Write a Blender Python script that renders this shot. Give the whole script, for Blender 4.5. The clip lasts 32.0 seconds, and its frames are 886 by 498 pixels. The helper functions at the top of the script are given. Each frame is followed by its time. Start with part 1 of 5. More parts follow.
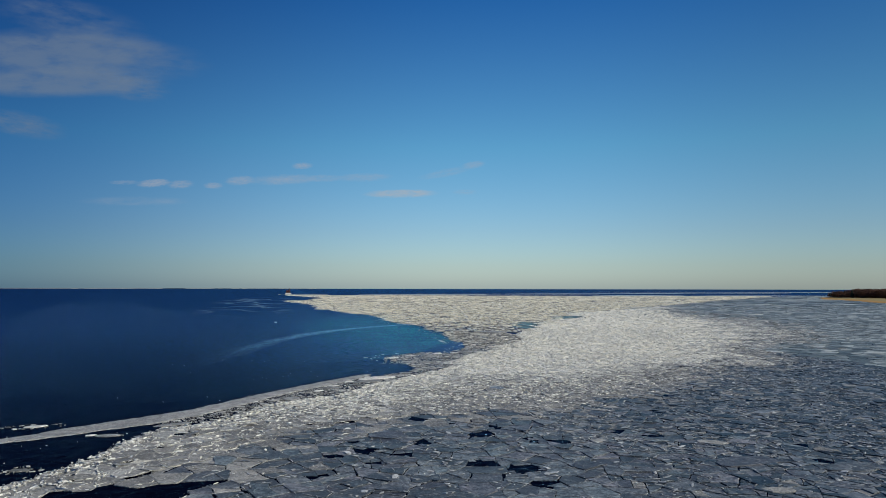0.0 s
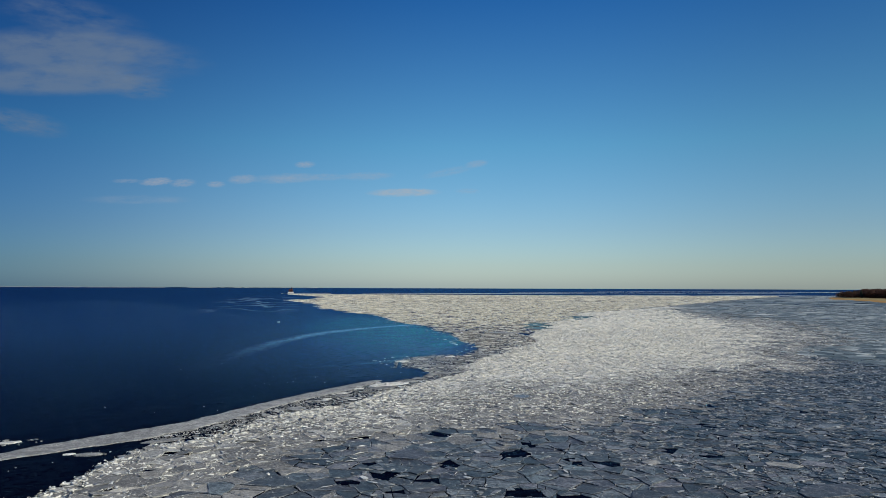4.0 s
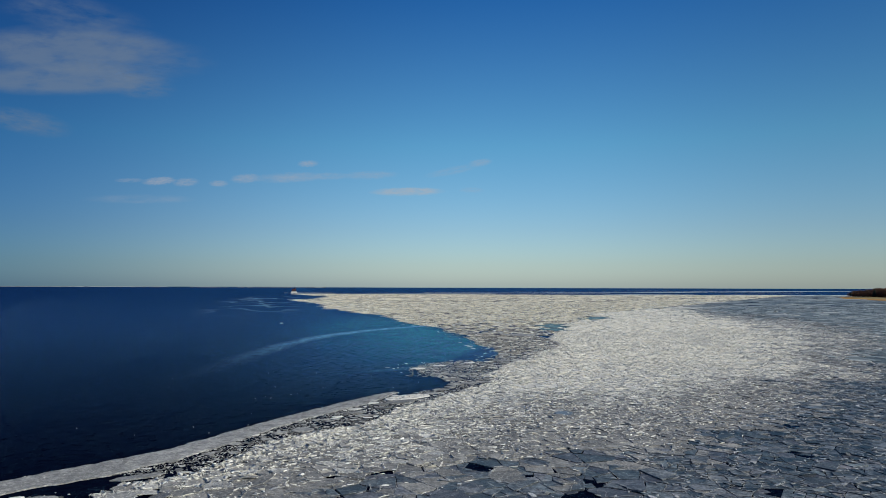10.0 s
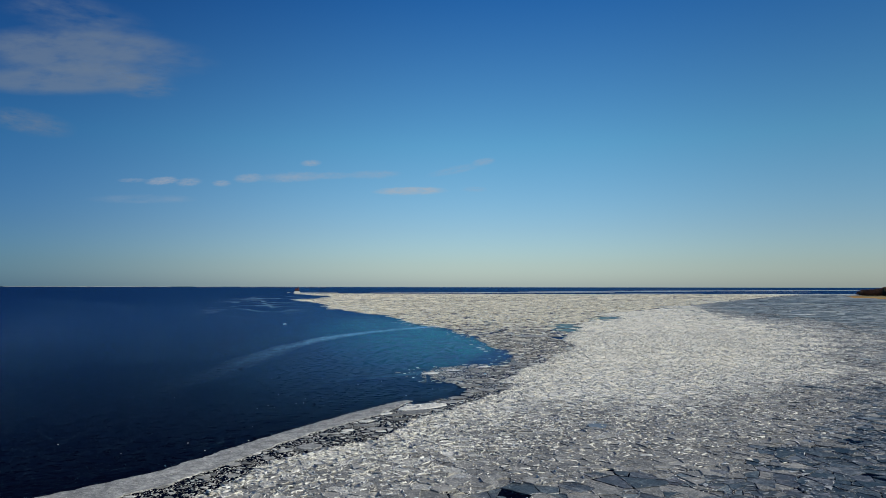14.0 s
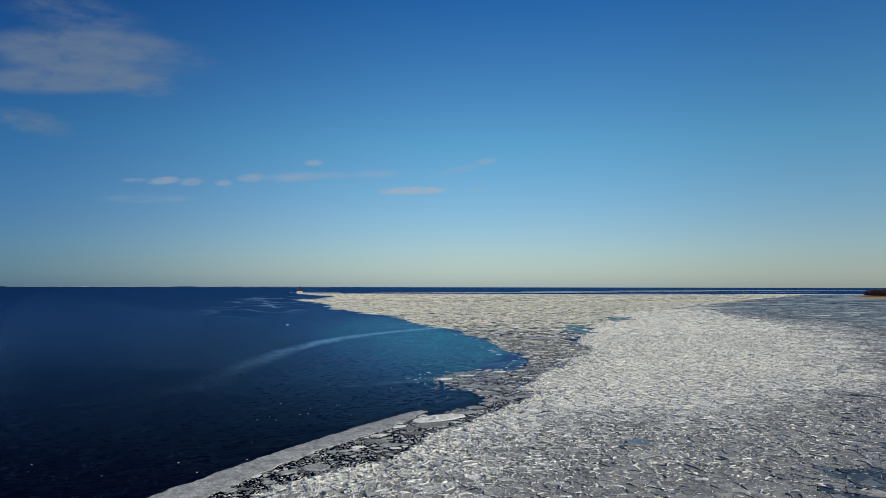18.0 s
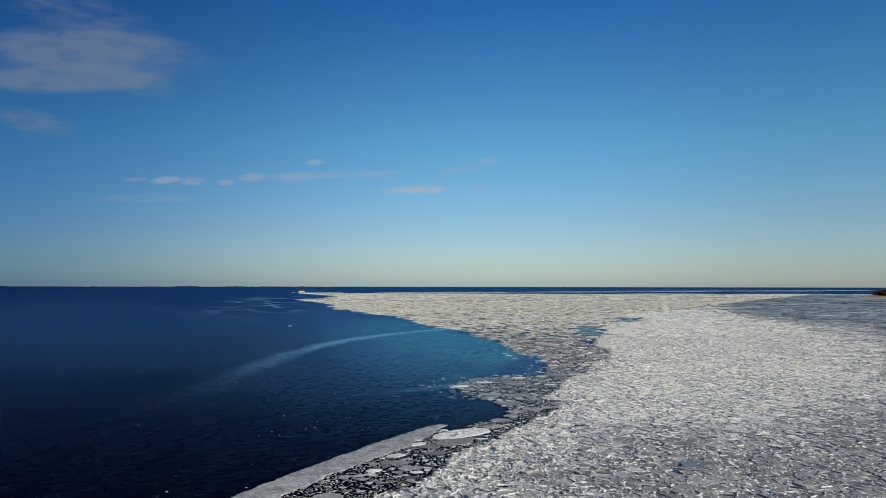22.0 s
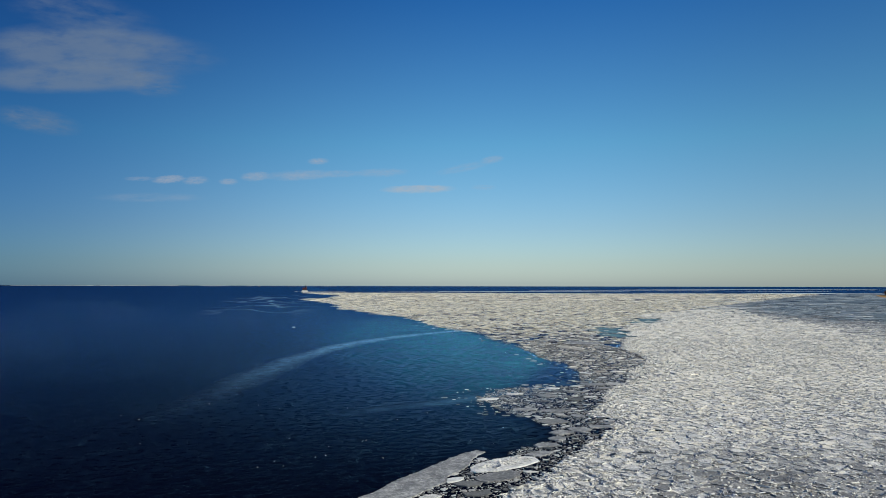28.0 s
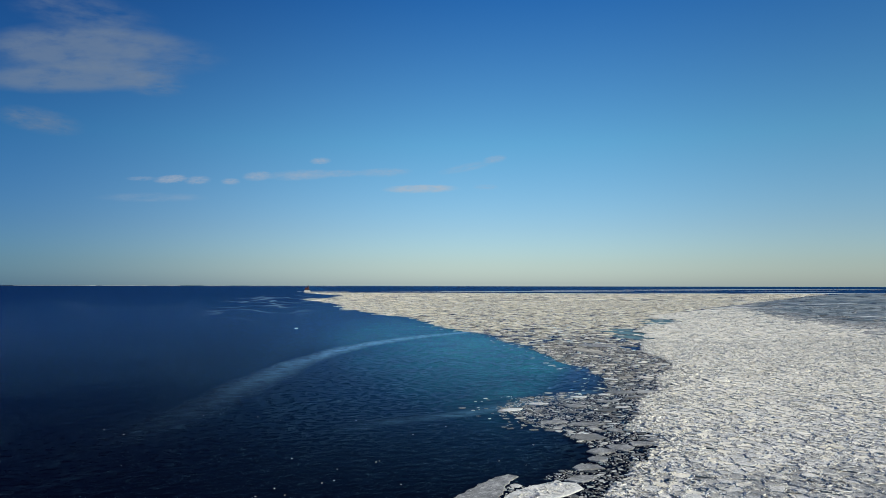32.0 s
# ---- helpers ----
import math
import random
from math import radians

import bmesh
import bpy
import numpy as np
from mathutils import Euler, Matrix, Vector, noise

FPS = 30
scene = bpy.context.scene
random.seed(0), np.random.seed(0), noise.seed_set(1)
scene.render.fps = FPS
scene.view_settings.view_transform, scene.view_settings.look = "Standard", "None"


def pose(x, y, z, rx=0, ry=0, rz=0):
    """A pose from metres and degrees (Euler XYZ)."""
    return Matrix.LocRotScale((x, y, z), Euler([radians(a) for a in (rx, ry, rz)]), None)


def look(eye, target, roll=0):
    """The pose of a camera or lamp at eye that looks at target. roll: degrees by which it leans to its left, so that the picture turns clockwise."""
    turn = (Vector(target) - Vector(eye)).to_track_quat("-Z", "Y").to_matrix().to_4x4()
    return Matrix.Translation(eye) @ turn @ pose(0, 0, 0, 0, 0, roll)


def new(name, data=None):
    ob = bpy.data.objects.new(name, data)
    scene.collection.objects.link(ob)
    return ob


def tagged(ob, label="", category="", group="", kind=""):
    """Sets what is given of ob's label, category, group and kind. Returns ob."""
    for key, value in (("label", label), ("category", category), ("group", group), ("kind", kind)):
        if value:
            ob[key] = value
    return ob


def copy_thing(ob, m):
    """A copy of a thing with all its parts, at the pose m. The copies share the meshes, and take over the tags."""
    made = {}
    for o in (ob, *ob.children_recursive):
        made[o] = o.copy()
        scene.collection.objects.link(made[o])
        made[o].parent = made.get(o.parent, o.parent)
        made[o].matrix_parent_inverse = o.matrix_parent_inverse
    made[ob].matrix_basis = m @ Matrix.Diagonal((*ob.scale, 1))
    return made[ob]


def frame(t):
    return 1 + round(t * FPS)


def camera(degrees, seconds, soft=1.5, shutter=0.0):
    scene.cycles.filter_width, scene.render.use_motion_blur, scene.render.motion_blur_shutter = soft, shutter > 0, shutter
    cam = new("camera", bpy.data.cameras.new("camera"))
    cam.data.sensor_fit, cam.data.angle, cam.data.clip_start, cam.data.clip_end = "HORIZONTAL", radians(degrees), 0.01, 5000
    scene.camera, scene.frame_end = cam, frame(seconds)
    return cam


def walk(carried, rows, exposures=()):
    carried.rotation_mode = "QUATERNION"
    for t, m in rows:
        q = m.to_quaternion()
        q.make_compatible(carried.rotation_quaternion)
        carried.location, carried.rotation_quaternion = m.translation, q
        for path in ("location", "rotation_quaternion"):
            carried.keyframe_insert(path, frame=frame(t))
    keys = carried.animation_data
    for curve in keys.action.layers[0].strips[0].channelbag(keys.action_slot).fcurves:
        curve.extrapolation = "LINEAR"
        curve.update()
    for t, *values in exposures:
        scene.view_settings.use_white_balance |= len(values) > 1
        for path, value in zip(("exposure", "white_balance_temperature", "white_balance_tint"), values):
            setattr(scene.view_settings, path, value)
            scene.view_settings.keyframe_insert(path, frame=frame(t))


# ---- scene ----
from mathutils import geometry

cam = camera(66.0, 32.0, soft=0.8)
PATH = [
    (0, (1.14, -3.898, 20.413), (1.587, -1.952, 20.522), 0.1),
    (3, (0.812, 5.184, 20.293), (1.254, 7.132, 20.4), 0.2),
    (6, (0.618, 14.631, 20.277), (1.056, 16.579, 20.384), 0.2),
    (9, (0.607, 23.452, 20.182), (1.041, 25.402, 20.288), 0.2),
    (12, (0.397, 31.466, 20.226), (0.825, 33.417, 20.33), 0.1),
    (17, (0.154, 44.241, 20.087), (0.573, 46.194, 20.191), 0.1),
    (21, (-0.302, 55.205, 20.11), (0.112, 57.159, 20.213), 0.1),
    (25, (-0.867, 66.654, 20.074), (-0.458, 68.609, 20.176), 0.1),
    (28, (-0.994, 74.902, 19.947), (-0.589, 76.858, 20.048), 0.1),
    (32, (-1.229, 86.022, 19.773), (-0.83, 87.98, 19.874), 0.1),
]
walk(cam, [(t, look(eye, target, roll)) for t, eye, target, roll in PATH], exposures=[(0.0, -0.04), (12.0, -0.03), (20.0, 0.0), (25.0, 0.03), (28.0, 0.05), (32.0, 0.13)])

# ---- world and sun ----
HEADING = 12.2          # degrees from +y towards +x in which the camera looks
SUN_AZ, SUN_EL = 122.0, 32.0

world = bpy.data.worlds.new("sky")
scene.world = world
world.use_nodes = True
wn, wl = world.node_tree.nodes, world.node_tree.links
wn.clear()
w_out = wn.new("ShaderNodeOutputWorld")
w_bg = wn.new("ShaderNodeBackground")
w_sky = wn.new("ShaderNodeTexSky")
w_sky.sky_type = "NISHITA"
w_sky.sun_disc = False
w_sky.sun_elevation = radians(SUN_EL)
w_sky.sun_rotation = radians(SUN_AZ)
w_sky.air_density, w_sky.dust_density, w_sky.ozone_density = 1.0, 0.6, 2.0
w_tc = wn.new("ShaderNodeTexCoord")
w_sep = wn.new("ShaderNodeSeparateXYZ")
w_ramp = wn.new("ShaderNodeValToRGB")
w_mul = wn.new("ShaderNodeMix")
w_mul.data_type, w_mul.blend_type = "RGBA", "MULTIPLY"
w_mul.inputs["Factor"].default_value = 1.0
stops = [(0.0, (0.77, 0.96, 1.22)), (0.03, (0.70, 0.865, 1.05)), (0.08, (0.61, 0.815, 1.0)), (0.2, (0.40, 0.82, 0.98)), (0.40, (0.115, 0.475, 0.87)), (1.0, (0.10, 0.40, 0.8))]
w_ramp.color_ramp.elements[0].position, w_ramp.color_ramp.elements[1].position = 0.0, 1.0
for i, (p, c) in enumerate(stops):
    e = w_ramp.color_ramp.elements[0] if i == 0 else w_ramp.color_ramp.elements[-1] if i == len(stops) - 1 else w_ramp.color_ramp.elements.new(p)
    e.position, e.color = p, (*c, 1)
wl.new(w_tc.outputs["Generated"], w_sep.inputs[0])
wl.new(w_sep.outputs["Z"], w_ramp.inputs["Fac"])
wl.new(w_sky.outputs["Color"], w_mul.inputs["A"])
wl.new(w_ramp.outputs["Color"], w_mul.inputs["B"])
# the sky deepens towards the left of the view, at right angles to the sun
w_dot = wn.new("ShaderNodeVectorMath")
w_dot.operation = "DOT_PRODUCT"
w_dot.inputs[1].default_value = (math.cos(radians(HEADING)), -math.sin(radians(HEADING)), 0)
wl.new(w_tc.outputs["Generated"], w_dot.inputs[0])
w_side = wn.new("ShaderNodeMapRange")
w_side.interpolation_type = "SMOOTHSTEP"
w_side.inputs["From Min"].default_value, w_side.inputs["From Max"].default_value = -0.65, 0.1
wl.new(w_dot.outputs["Value"], w_side.inputs["Value"])
w_far = wn.new("ShaderNodeMapRange")
w_far.interpolation_type = "SMOOTHSTEP"
w_far.inputs["From Min"].default_value, w_far.inputs["From Max"].default_value = 0.15, 0.6
w_far.inputs["To Min"].default_value, w_far.inputs["To Max"].default_value = 1.0, 0.72
wl.new(w_dot.outputs["Value"], w_far.inputs["Value"])
w_tone = wn.new("ShaderNodeMix")
w_tone.data_type = "RGBA"
tone_in = [i for i in w_tone.inputs if i.enabled]
tone_in[1].default_value, tone_in[2].default_value = (0.212, 0.352, 0.52, 1), (1.30, 1.30, 1.30, 1)
wl.new(w_side.outputs["Result"], tone_in[0])
w_dim = wn.new("ShaderNodeVectorMath")
w_dim.operation = "SCALE"
wl.new(w_mul.outputs["Result"], w_dim.inputs[0])
wl.new(w_far.outputs["Result"], w_dim.inputs["Scale"])
w_all = wn.new("ShaderNodeVectorMath")
w_all.operation = "MULTIPLY"
wl.new(w_dim.outputs[0], w_all.inputs[0])
wl.new([o for o in w_tone.outputs if o.enabled][0], w_all.inputs[1])
wl.new(w_all.outputs[0], w_bg.inputs["Color"])
w_bg.inputs["Strength"].default_value = 0.10
wl.new(w_bg.outputs[0], w_out.inputs[0])

sun = new("sun", bpy.data.lights.new("sun", "SUN"))
sun.data.energy, sun.data.angle, sun.data.color = 4.35, radians(0.5), (0.97, 0.885, 0.705)
s_az, s_el = radians(SUN_AZ), radians(SUN_EL)
sun.matrix_world = look((math.sin(s_az) * math.cos(s_el) * 50, math.cos(s_az) * math.cos(s_el) * 50, math.sin(s_el) * 50), (0, 0, 0))


# ---- materials ----
def material(name):
    m = bpy.data.materials.new(name)
    m.use_nodes = True
    n, l = m.node_tree.nodes, m.node_tree.links
    n.clear()
    out, bsdf = n.new("ShaderNodeOutputMaterial"), n.new("ShaderNodeBsdfPrincipled")
    l.new(bsdf.outputs[0], out.inputs[0])
    return m, n, l, bsdf


def add_noise(n, l, scale, detail=4.0, rough=0.6, vec=None):
    t = n.new("ShaderNodeTexNoise")
    t.inputs["Scale"].default_value, t.inputs["Detail"].default_value, t.inputs["Roughness"].default_value = scale, detail, rough
    if vec:
        l.new(vec, t.inputs["Vector"])
    return t.outputs["Fac"]


def ramp(n, l, fac, stops):
    r = n.new("ShaderNodeValToRGB")
    for i, (p, c) in enumerate(stops):
        e = r.color_ramp.elements[0] if i == 0 else r.color_ramp.elements[-1] if i == len(stops) - 1 else r.color_ramp.elements.new(p)
        e.position = p
        e.color = (*c, 1) if len(c) == 3 else c
    l.new(fac, r.inputs["Fac"])
    return r.outputs["Color"]


def mix(n, l, fac, a, b, blend="MIX"):
    m = n.new("ShaderNodeMix")
    m.data_type, m.blend_type = "RGBA", blend
    for sock, v in (("Factor", fac), ("A", a), ("B", b)):
        s = [i for i in m.inputs if i.name == sock and i.enabled][0]
        if isinstance(v, (int, float)):
            s.default_value = v
        elif isinstance(v, tuple):
            s.default_value = (*v, 1)
        else:
            l.new(v, s)
    return [o for o in m.outputs if o.enabled][0]


def calc(n, l, op, a, b=0.0, c=0.0):
    m = n.new("ShaderNodeMath")
    m.operation = op
    for i, v in enumerate((a, b, c)):
        if isinstance(v, (int, float)):
            m.inputs[i].default_value = v
        else:
            l.new(v, m.inputs[i])
    return m.outputs[0]


def bump(n, l, height, strength, distance, bsdf, under=None):
    b = n.new("ShaderNodeBump")
    b.inputs["Strength"].default_value, b.inputs["Distance"].default_value = strength, distance
    l.new(height, b.inputs["Height"])
    if under:
        l.new(under, b.inputs["Normal"])
    l.new(b.outputs[0], bsdf.inputs["Normal"])
    return b.outputs[0]


def ice_material(name, dark, mid, light, grain=1.6, relief=0.25, rough=0.55, by_island=0.4, stain=0.06, gloss=0.35, frost=0.4, tints=None, seams=()):
    """Ice: tone by piece, broad stains, blotches, fine frost and relief."""
    m, n, l, bsdf = material(name)
    geo = n.new("ShaderNodeNewGeometry")
    obi = n.new("ShaderNodeObjectInfo")
    pos = geo.outputs["Position"]
    per = calc(n, l, "FRACT", calc(n, l, "ADD", geo.outputs["Random Per Island"], obi.outputs["Random"]))
    wide = calc(n, l, "MULTIPLY_ADD", add_noise(n, l, stain, 3, 0.55, pos), 2.0, -0.5)
    blot = calc(n, l, "MULTIPLY_ADD", add_noise(n, l, grain * 0.45, 5, 0.65, pos), 3.6, -1.3)
    fine = calc(n, l, "MULTIPLY_ADD", add_noise(n, l, grain * 2.2, 5, 0.75, pos), 5.0, -2.0)
    rest = (1 - by_island) / 3
    f = calc(n, l, "MULTIPLY", per, by_island)
    for t, w in ((wide, 0.8), (blot, 1.1), (fine, 1.1)):
        f = calc(n, l, "MULTIPLY_ADD", t, rest * w, f)
    col = ramp(n, l, f, [(0.12, dark), (0.5, mid), (0.88, light)])
    speck = ramp(n, l, add_noise(n, l, grain * 5.0, 4, 0.8, pos), [(0.54, (0, 0, 0)), (0.68, (1, 1, 1))])
    col = mix(n, l, calc(n, l, "MULTIPLY", speck, frost), col, light)
    for size, width, share, tone in seams:
        bend = n.new("ShaderNodeTexNoise")
        bend.inputs["Scale"].default_value, bend.inputs["Detail"].default_value = size * 1.7, 3.0
        l.new(pos, bend.inputs["Vector"])
        moved = n.new("ShaderNodeVectorMath")
        moved.operation = "MULTIPLY_ADD"
        moved.inputs[1].default_value = (0.7 / size, 0.7 / size, 0)
        l.new(bend.outputs["Color"], moved.inputs[0])
        l.new(pos, moved.inputs[2])
        vor = n.new("ShaderNodeTexVoronoi")
        vor.feature, vor.voronoi_dimensions = "DISTANCE_TO_EDGE", "2D"
        vor.inputs["Scale"].default_value = size
        l.new(moved.outputs[0], vor.inputs["Vector"])
        thin = calc(n, l, "MAXIMUM", calc(n, l, "SUBTRACT", 1.0, calc(n, l, "DIVIDE", vor.outputs["Distance"], width * size)), 0.0)
        where = ramp(n, l, add_noise(n, l, size * 0.8, 3, 0.6, pos), [(0.60 - 0.25 * share, (0, 0, 0)), (0.72 - 0.25 * share, (1, 1, 1))])
        col = mix(n, l, calc(n, l, "MULTIPLY", thin, where), col, tone)
    if tints:
        other = calc(n, l, "FRACT", calc(n, l, "MULTIPLY", per, 7.31))
        col = mix(n, l, 1.0, col, ramp(n, l, other, [(0.0, tints[0]), (0.55, tints[1]), (1.0, tints[2])]), "MULTIPLY")
    l.new(col, bsdf.inputs["Base Color"])
    bsdf.inputs["Roughness"].default_value = rough
    bsdf.inputs["IOR"].default_value = 1.31
    bsdf.inputs["Specular IOR Level"].default_value = gloss
    rise = calc(n, l, "MULTIPLY_ADD", add_noise(n, l, grain * 3.0, 3, 0.6, pos), 0.35, add_noise(n, l, grain * 0.8, 5, 0.7, pos))
    bump(n, l, rise, 0.9, relief, bsdf)
    return m


M_WHITE = ice_material("white_rubble_ice", (0.36, 0.362, 0.338), (0.62, 0.62, 0.58), (0.89, 0.888, 0.84), 1.5, 0.32, by_island=0.2, seams=((0.75, 0.06, 0.6, (0.93, 0.92, 0.87)), (1.6, 0.04, 0.7, (0.92, 0.905, 0.85)), (2.6, 0.03, 0.6, (0.93, 0.91, 0.86)), (0.8, 0.04, 0.12, (0.18, 0.185, 0.18))))
# paler than M_WHITE: brightness of sunlit ridges at a grazing view put into colour
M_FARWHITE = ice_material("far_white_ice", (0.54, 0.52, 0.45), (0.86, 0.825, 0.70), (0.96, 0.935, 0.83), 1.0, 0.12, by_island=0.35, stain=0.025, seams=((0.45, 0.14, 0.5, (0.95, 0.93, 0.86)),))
M_SLAB = ice_material("pale_slab_ice", (0.085, 0.09, 0.093), (0.20, 0.202, 0.195), (0.44, 0.435, 0.41), 1.3, 0.3, by_island=0.36, seams=((0.9, 0.05, 0.5, (0.58, 0.57, 0.54)), (1.9, 0.035, 0.6, (0.52, 0.51, 0.48)), (0.9, 0.03, 0.2, (0.04, 0.045, 0.05))))
M_MID = ice_material("grey_white_ice", (0.17, 0.174, 0.17), (0.37, 0.374, 0.358), (0.70, 0.70, 0.665), 1.4, 0.4, by_island=0.25, seams=((0.8, 0.06, 0.6, (0.80, 0.80, 0.76)), (1.7, 0.04, 0.7, (0.76, 0.755, 0.72)), (0.85, 0.035, 0.2, (0.07, 0.075, 0.08))))
M_RIDGE = ice_material("bright_ridge_ice", (0.47, 0.475, 0.45), (0.75, 0.755, 0.715), (0.93, 0.935, 0.90), 2.5, 0.1)
M_SNOWSHEET = ice_material("snowy_sheet_ice", (0.34, 0.33, 0.295), (0.58, 0.56, 0.49), (0.76, 0.74, 0.66), 1.5, 0.4, by_island=0.0)
M_GREY = ice_material("grey_plate_ice", (0.022, 0.027, 0.032), (0.066, 0.076, 0.085), (0.31, 0.33, 0.34), 1.3, 0.13, rough=0.42, by_island=0.32, gloss=0.45, frost=0.45,
                      seams=((0.42, 0.06, 0.45, (0.36, 0.37, 0.355)), (0.8, 0.035, 0.35, (0.015, 0.02, 0.024))), tints=((0.90, 1.0, 1.03), (1.0, 1.0, 1.0), (1.06, 0.98, 1.03)))
M_THIN = ice_material("thin_dark_ice", (0.008, 0.014, 0.021), (0.029, 0.044, 0.057), (0.23, 0.255, 0.285), 1.5, 0.13, rough=0.42, by_island=0.46, gloss=0.45, frost=0.4,
                      seams=((0.5, 0.06, 0.5, (0.32, 0.33, 0.33)), (0.9, 0.035, 0.35, (0.012, 0.016, 0.022))))
M_FARGREY = ice_material("far_grey_ice", (0.036, 0.056, 0.067), (0.135, 0.167, 0.176), (0.53, 0.565, 0.555), 0.9, 0.3, rough=0.5, by_island=0.6, stain=0.015, gloss=0.4)
M_BRASH = ice_material("brash_ice", (0.045, 0.048, 0.047), (0.20, 0.202, 0.19), (0.74, 0.735, 0.69), 1.4, 0.2, by_island=0.68, gloss=0.3)
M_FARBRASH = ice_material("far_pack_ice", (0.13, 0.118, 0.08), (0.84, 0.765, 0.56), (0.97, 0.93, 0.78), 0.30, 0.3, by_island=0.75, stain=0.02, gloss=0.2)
M_TAN = ice_material("tan_brash_ice", (0.045, 0.042, 0.034), (0.26, 0.24, 0.195), (0.86, 0.82, 0.71), 1.0, 0.2, by_island=0.75, gloss=0.25)
M_STRIP = ice_material("smooth_pale_ice", (0.115, 0.12, 0.119), (0.25, 0.254, 0.248), (0.56, 0.56, 0.54), 1.3, 0.3, by_island=0.12, gloss=0.3)
M_RIM = ice_material("cool_rim_ice", (0.16, 0.175, 0.19), (0.33, 0.35, 0.37), (0.62, 0.64, 0.65), 2.0, 0.12, by_island=0.5, gloss=0.3)
M_BLUE = ice_material("blue_clear_ice", (0.04, 0.055, 0.07), (0.075, 0.095, 0.115), (0.18, 0.20, 0.22), 1.0, 0.05, rough=0.3, gloss=0.5)


def water_material():
    m, n, l, bsdf = material("lake_water")
    geo = n.new("ShaderNodeNewGeometry")
    pos = geo.outputs["Position"]
    mp = n.new("ShaderNodeMapping")
    mp.inputs["Rotation"].default_value = (0, 0, radians(-18))
    mp.inputs["Scale"].default_value = (0.6, 1.0, 1.0)
    l.new(pos, mp.inputs["Vector"])
    vec = mp.outputs[0]
    small = add_noise(n, l, 0.9, 4, 0.6, vec)
    swell = add_noise(n, l, 0.27, 3, 0.55, vec)
    gust = add_noise(n, l, 0.018, 3, 0.55, vec)
    ripple = add_noise(n, l, 2.6, 3, 0.6, vec)
    h = calc(n, l, "ADD", calc(n, l, "MULTIPLY_ADD", small, 0.7, calc(n, l, "MULTIPLY", ripple, 0.22)), calc(n, l, "MULTIPLY", swell, 1.2))
    b = n.new("ShaderNodeBump")
    b.inputs["Distance"].default_value = 1.0
    l.new(calc(n, l, "MULTIPLY_ADD", gust, 2.4, 1.2), b.inputs["Strength"])
    l.new(h, b.inputs["Height"])
    sep = n.new("ShaderNodeSeparateXYZ")
    l.new(pos, sep.inputs[0])
    x, y = sep.outputs["X"], sep.outputs["Y"]
    # turquoise water in the bay of the pack ice
    dx = calc(n, l, "DIVIDE", calc(n, l, "SUBTRACT", x, 64.0), 62.0)
    dy = calc(n, l, "DIVIDE", calc(n, l, "SUBTRACT", y, 320.0), 200.0)
    rr = calc(n, l, "ADD", calc(n, l, "MULTIPLY", dx, dx), calc(n, l, "MULTIPLY", dy, dy))
    teal = calc(n, l, "MAXIMUM", calc(n, l, "SUBTRACT", 1.0, calc(n, l, "SQRT", rr)), 0.0)
    patch = calc(n, l, "MAXIMUM", calc(n, l, "MULTIPLY_ADD", add_noise(n, l, 0.11, 6, 0.7, vec), 4.0, -1.45), 0.0)
    edge = calc(n, l, "MINIMUM", calc(n, l, "MAXIMUM", calc(n, l, "DIVIDE", calc(n, l, "SUBTRACT", 70.0, x), 8.0), 0.0), 1.0)
    teal = calc(n, l, "MULTIPLY", calc(n, l, "MULTIPLY", teal, edge), calc(n, l, "MULTIPLY_ADD", patch, 0.85, 0.38))
    teal = calc(n, l, "MULTIPLY", teal, calc(n, l, "MINIMUM", calc(n, l, "MAXIMUM", calc(n, l, "DIVIDE", calc(n, l, "SUBTRACT", calc(n, l, "MULTIPLY_ADD", y, 0.55, 33.0 - 0.55 * 185.0), x), 6.0), 0.0), 1.0))
    pool = 0.0
    for px, py, rx, ry in POOLS:
        ax = calc(n, l, "DIVIDE", calc(n, l, "SUBTRACT", x, px), rx * 1.6)
        ay = calc(n, l, "DIVIDE", calc(n, l, "SUBTRACT", y, py), ry * 1.6)
        pool = calc(n, l, "MAXIMUM", pool, calc(n, l, "SUBTRACT", 0.9, calc(n, l, "ADD", calc(n, l, "MULTIPLY", ax, ax), calc(n, l, "MULTIPLY", ay, ay))))
    side = n.new("ShaderNodeMapRange")
    side.interpolation_type = "SMOOTHSTEP"
    side.inputs["From Min"].default_value, side.inputs["From Max"].default_value = -30.0, 45.0
    l.new(calc(n, l, "MULTIPLY_ADD", gust, 30.0, calc(n, l, "SUBTRACT", x, 15.0)), side.inputs["Value"])
    out_bay = calc(n, l, "MINIMUM", calc(n, l, "MAXIMUM", calc(n, l, "DIVIDE", calc(n, l, "SUBTRACT", y, 140.0), 70.0), 0.0), 1.0)
    near_bay = calc(n, l, "MINIMUM", calc(n, l, "MAXIMUM", calc(n, l, "DIVIDE", calc(n, l, "SUBTRACT", calc(n, l, "MINIMUM", calc(n, l, "MULTIPLY_ADD", y, 0.55, 26.0 - 0.55 * 152.0), 70.0), x), 8.0), 0.0), 1.0)
    # brighter sky on the right is painted into the body as lighter blue
    deep = mix(n, l, calc(n, l, "MULTIPLY", side.outputs["Result"], calc(n, l, "MULTIPLY", out_bay, near_bay)), (0.0011, 0.0015, 0.0068), (0.004, 0.025, 0.066))
    mr = n.new("ShaderNodeMapping")
    mr.inputs["Rotation"].default_value = (0, 0, radians(-8))
    mr.inputs["Scale"].default_value = (1.0, 1.0, 1.0)
    l.new(pos, mr.inputs["Vector"])
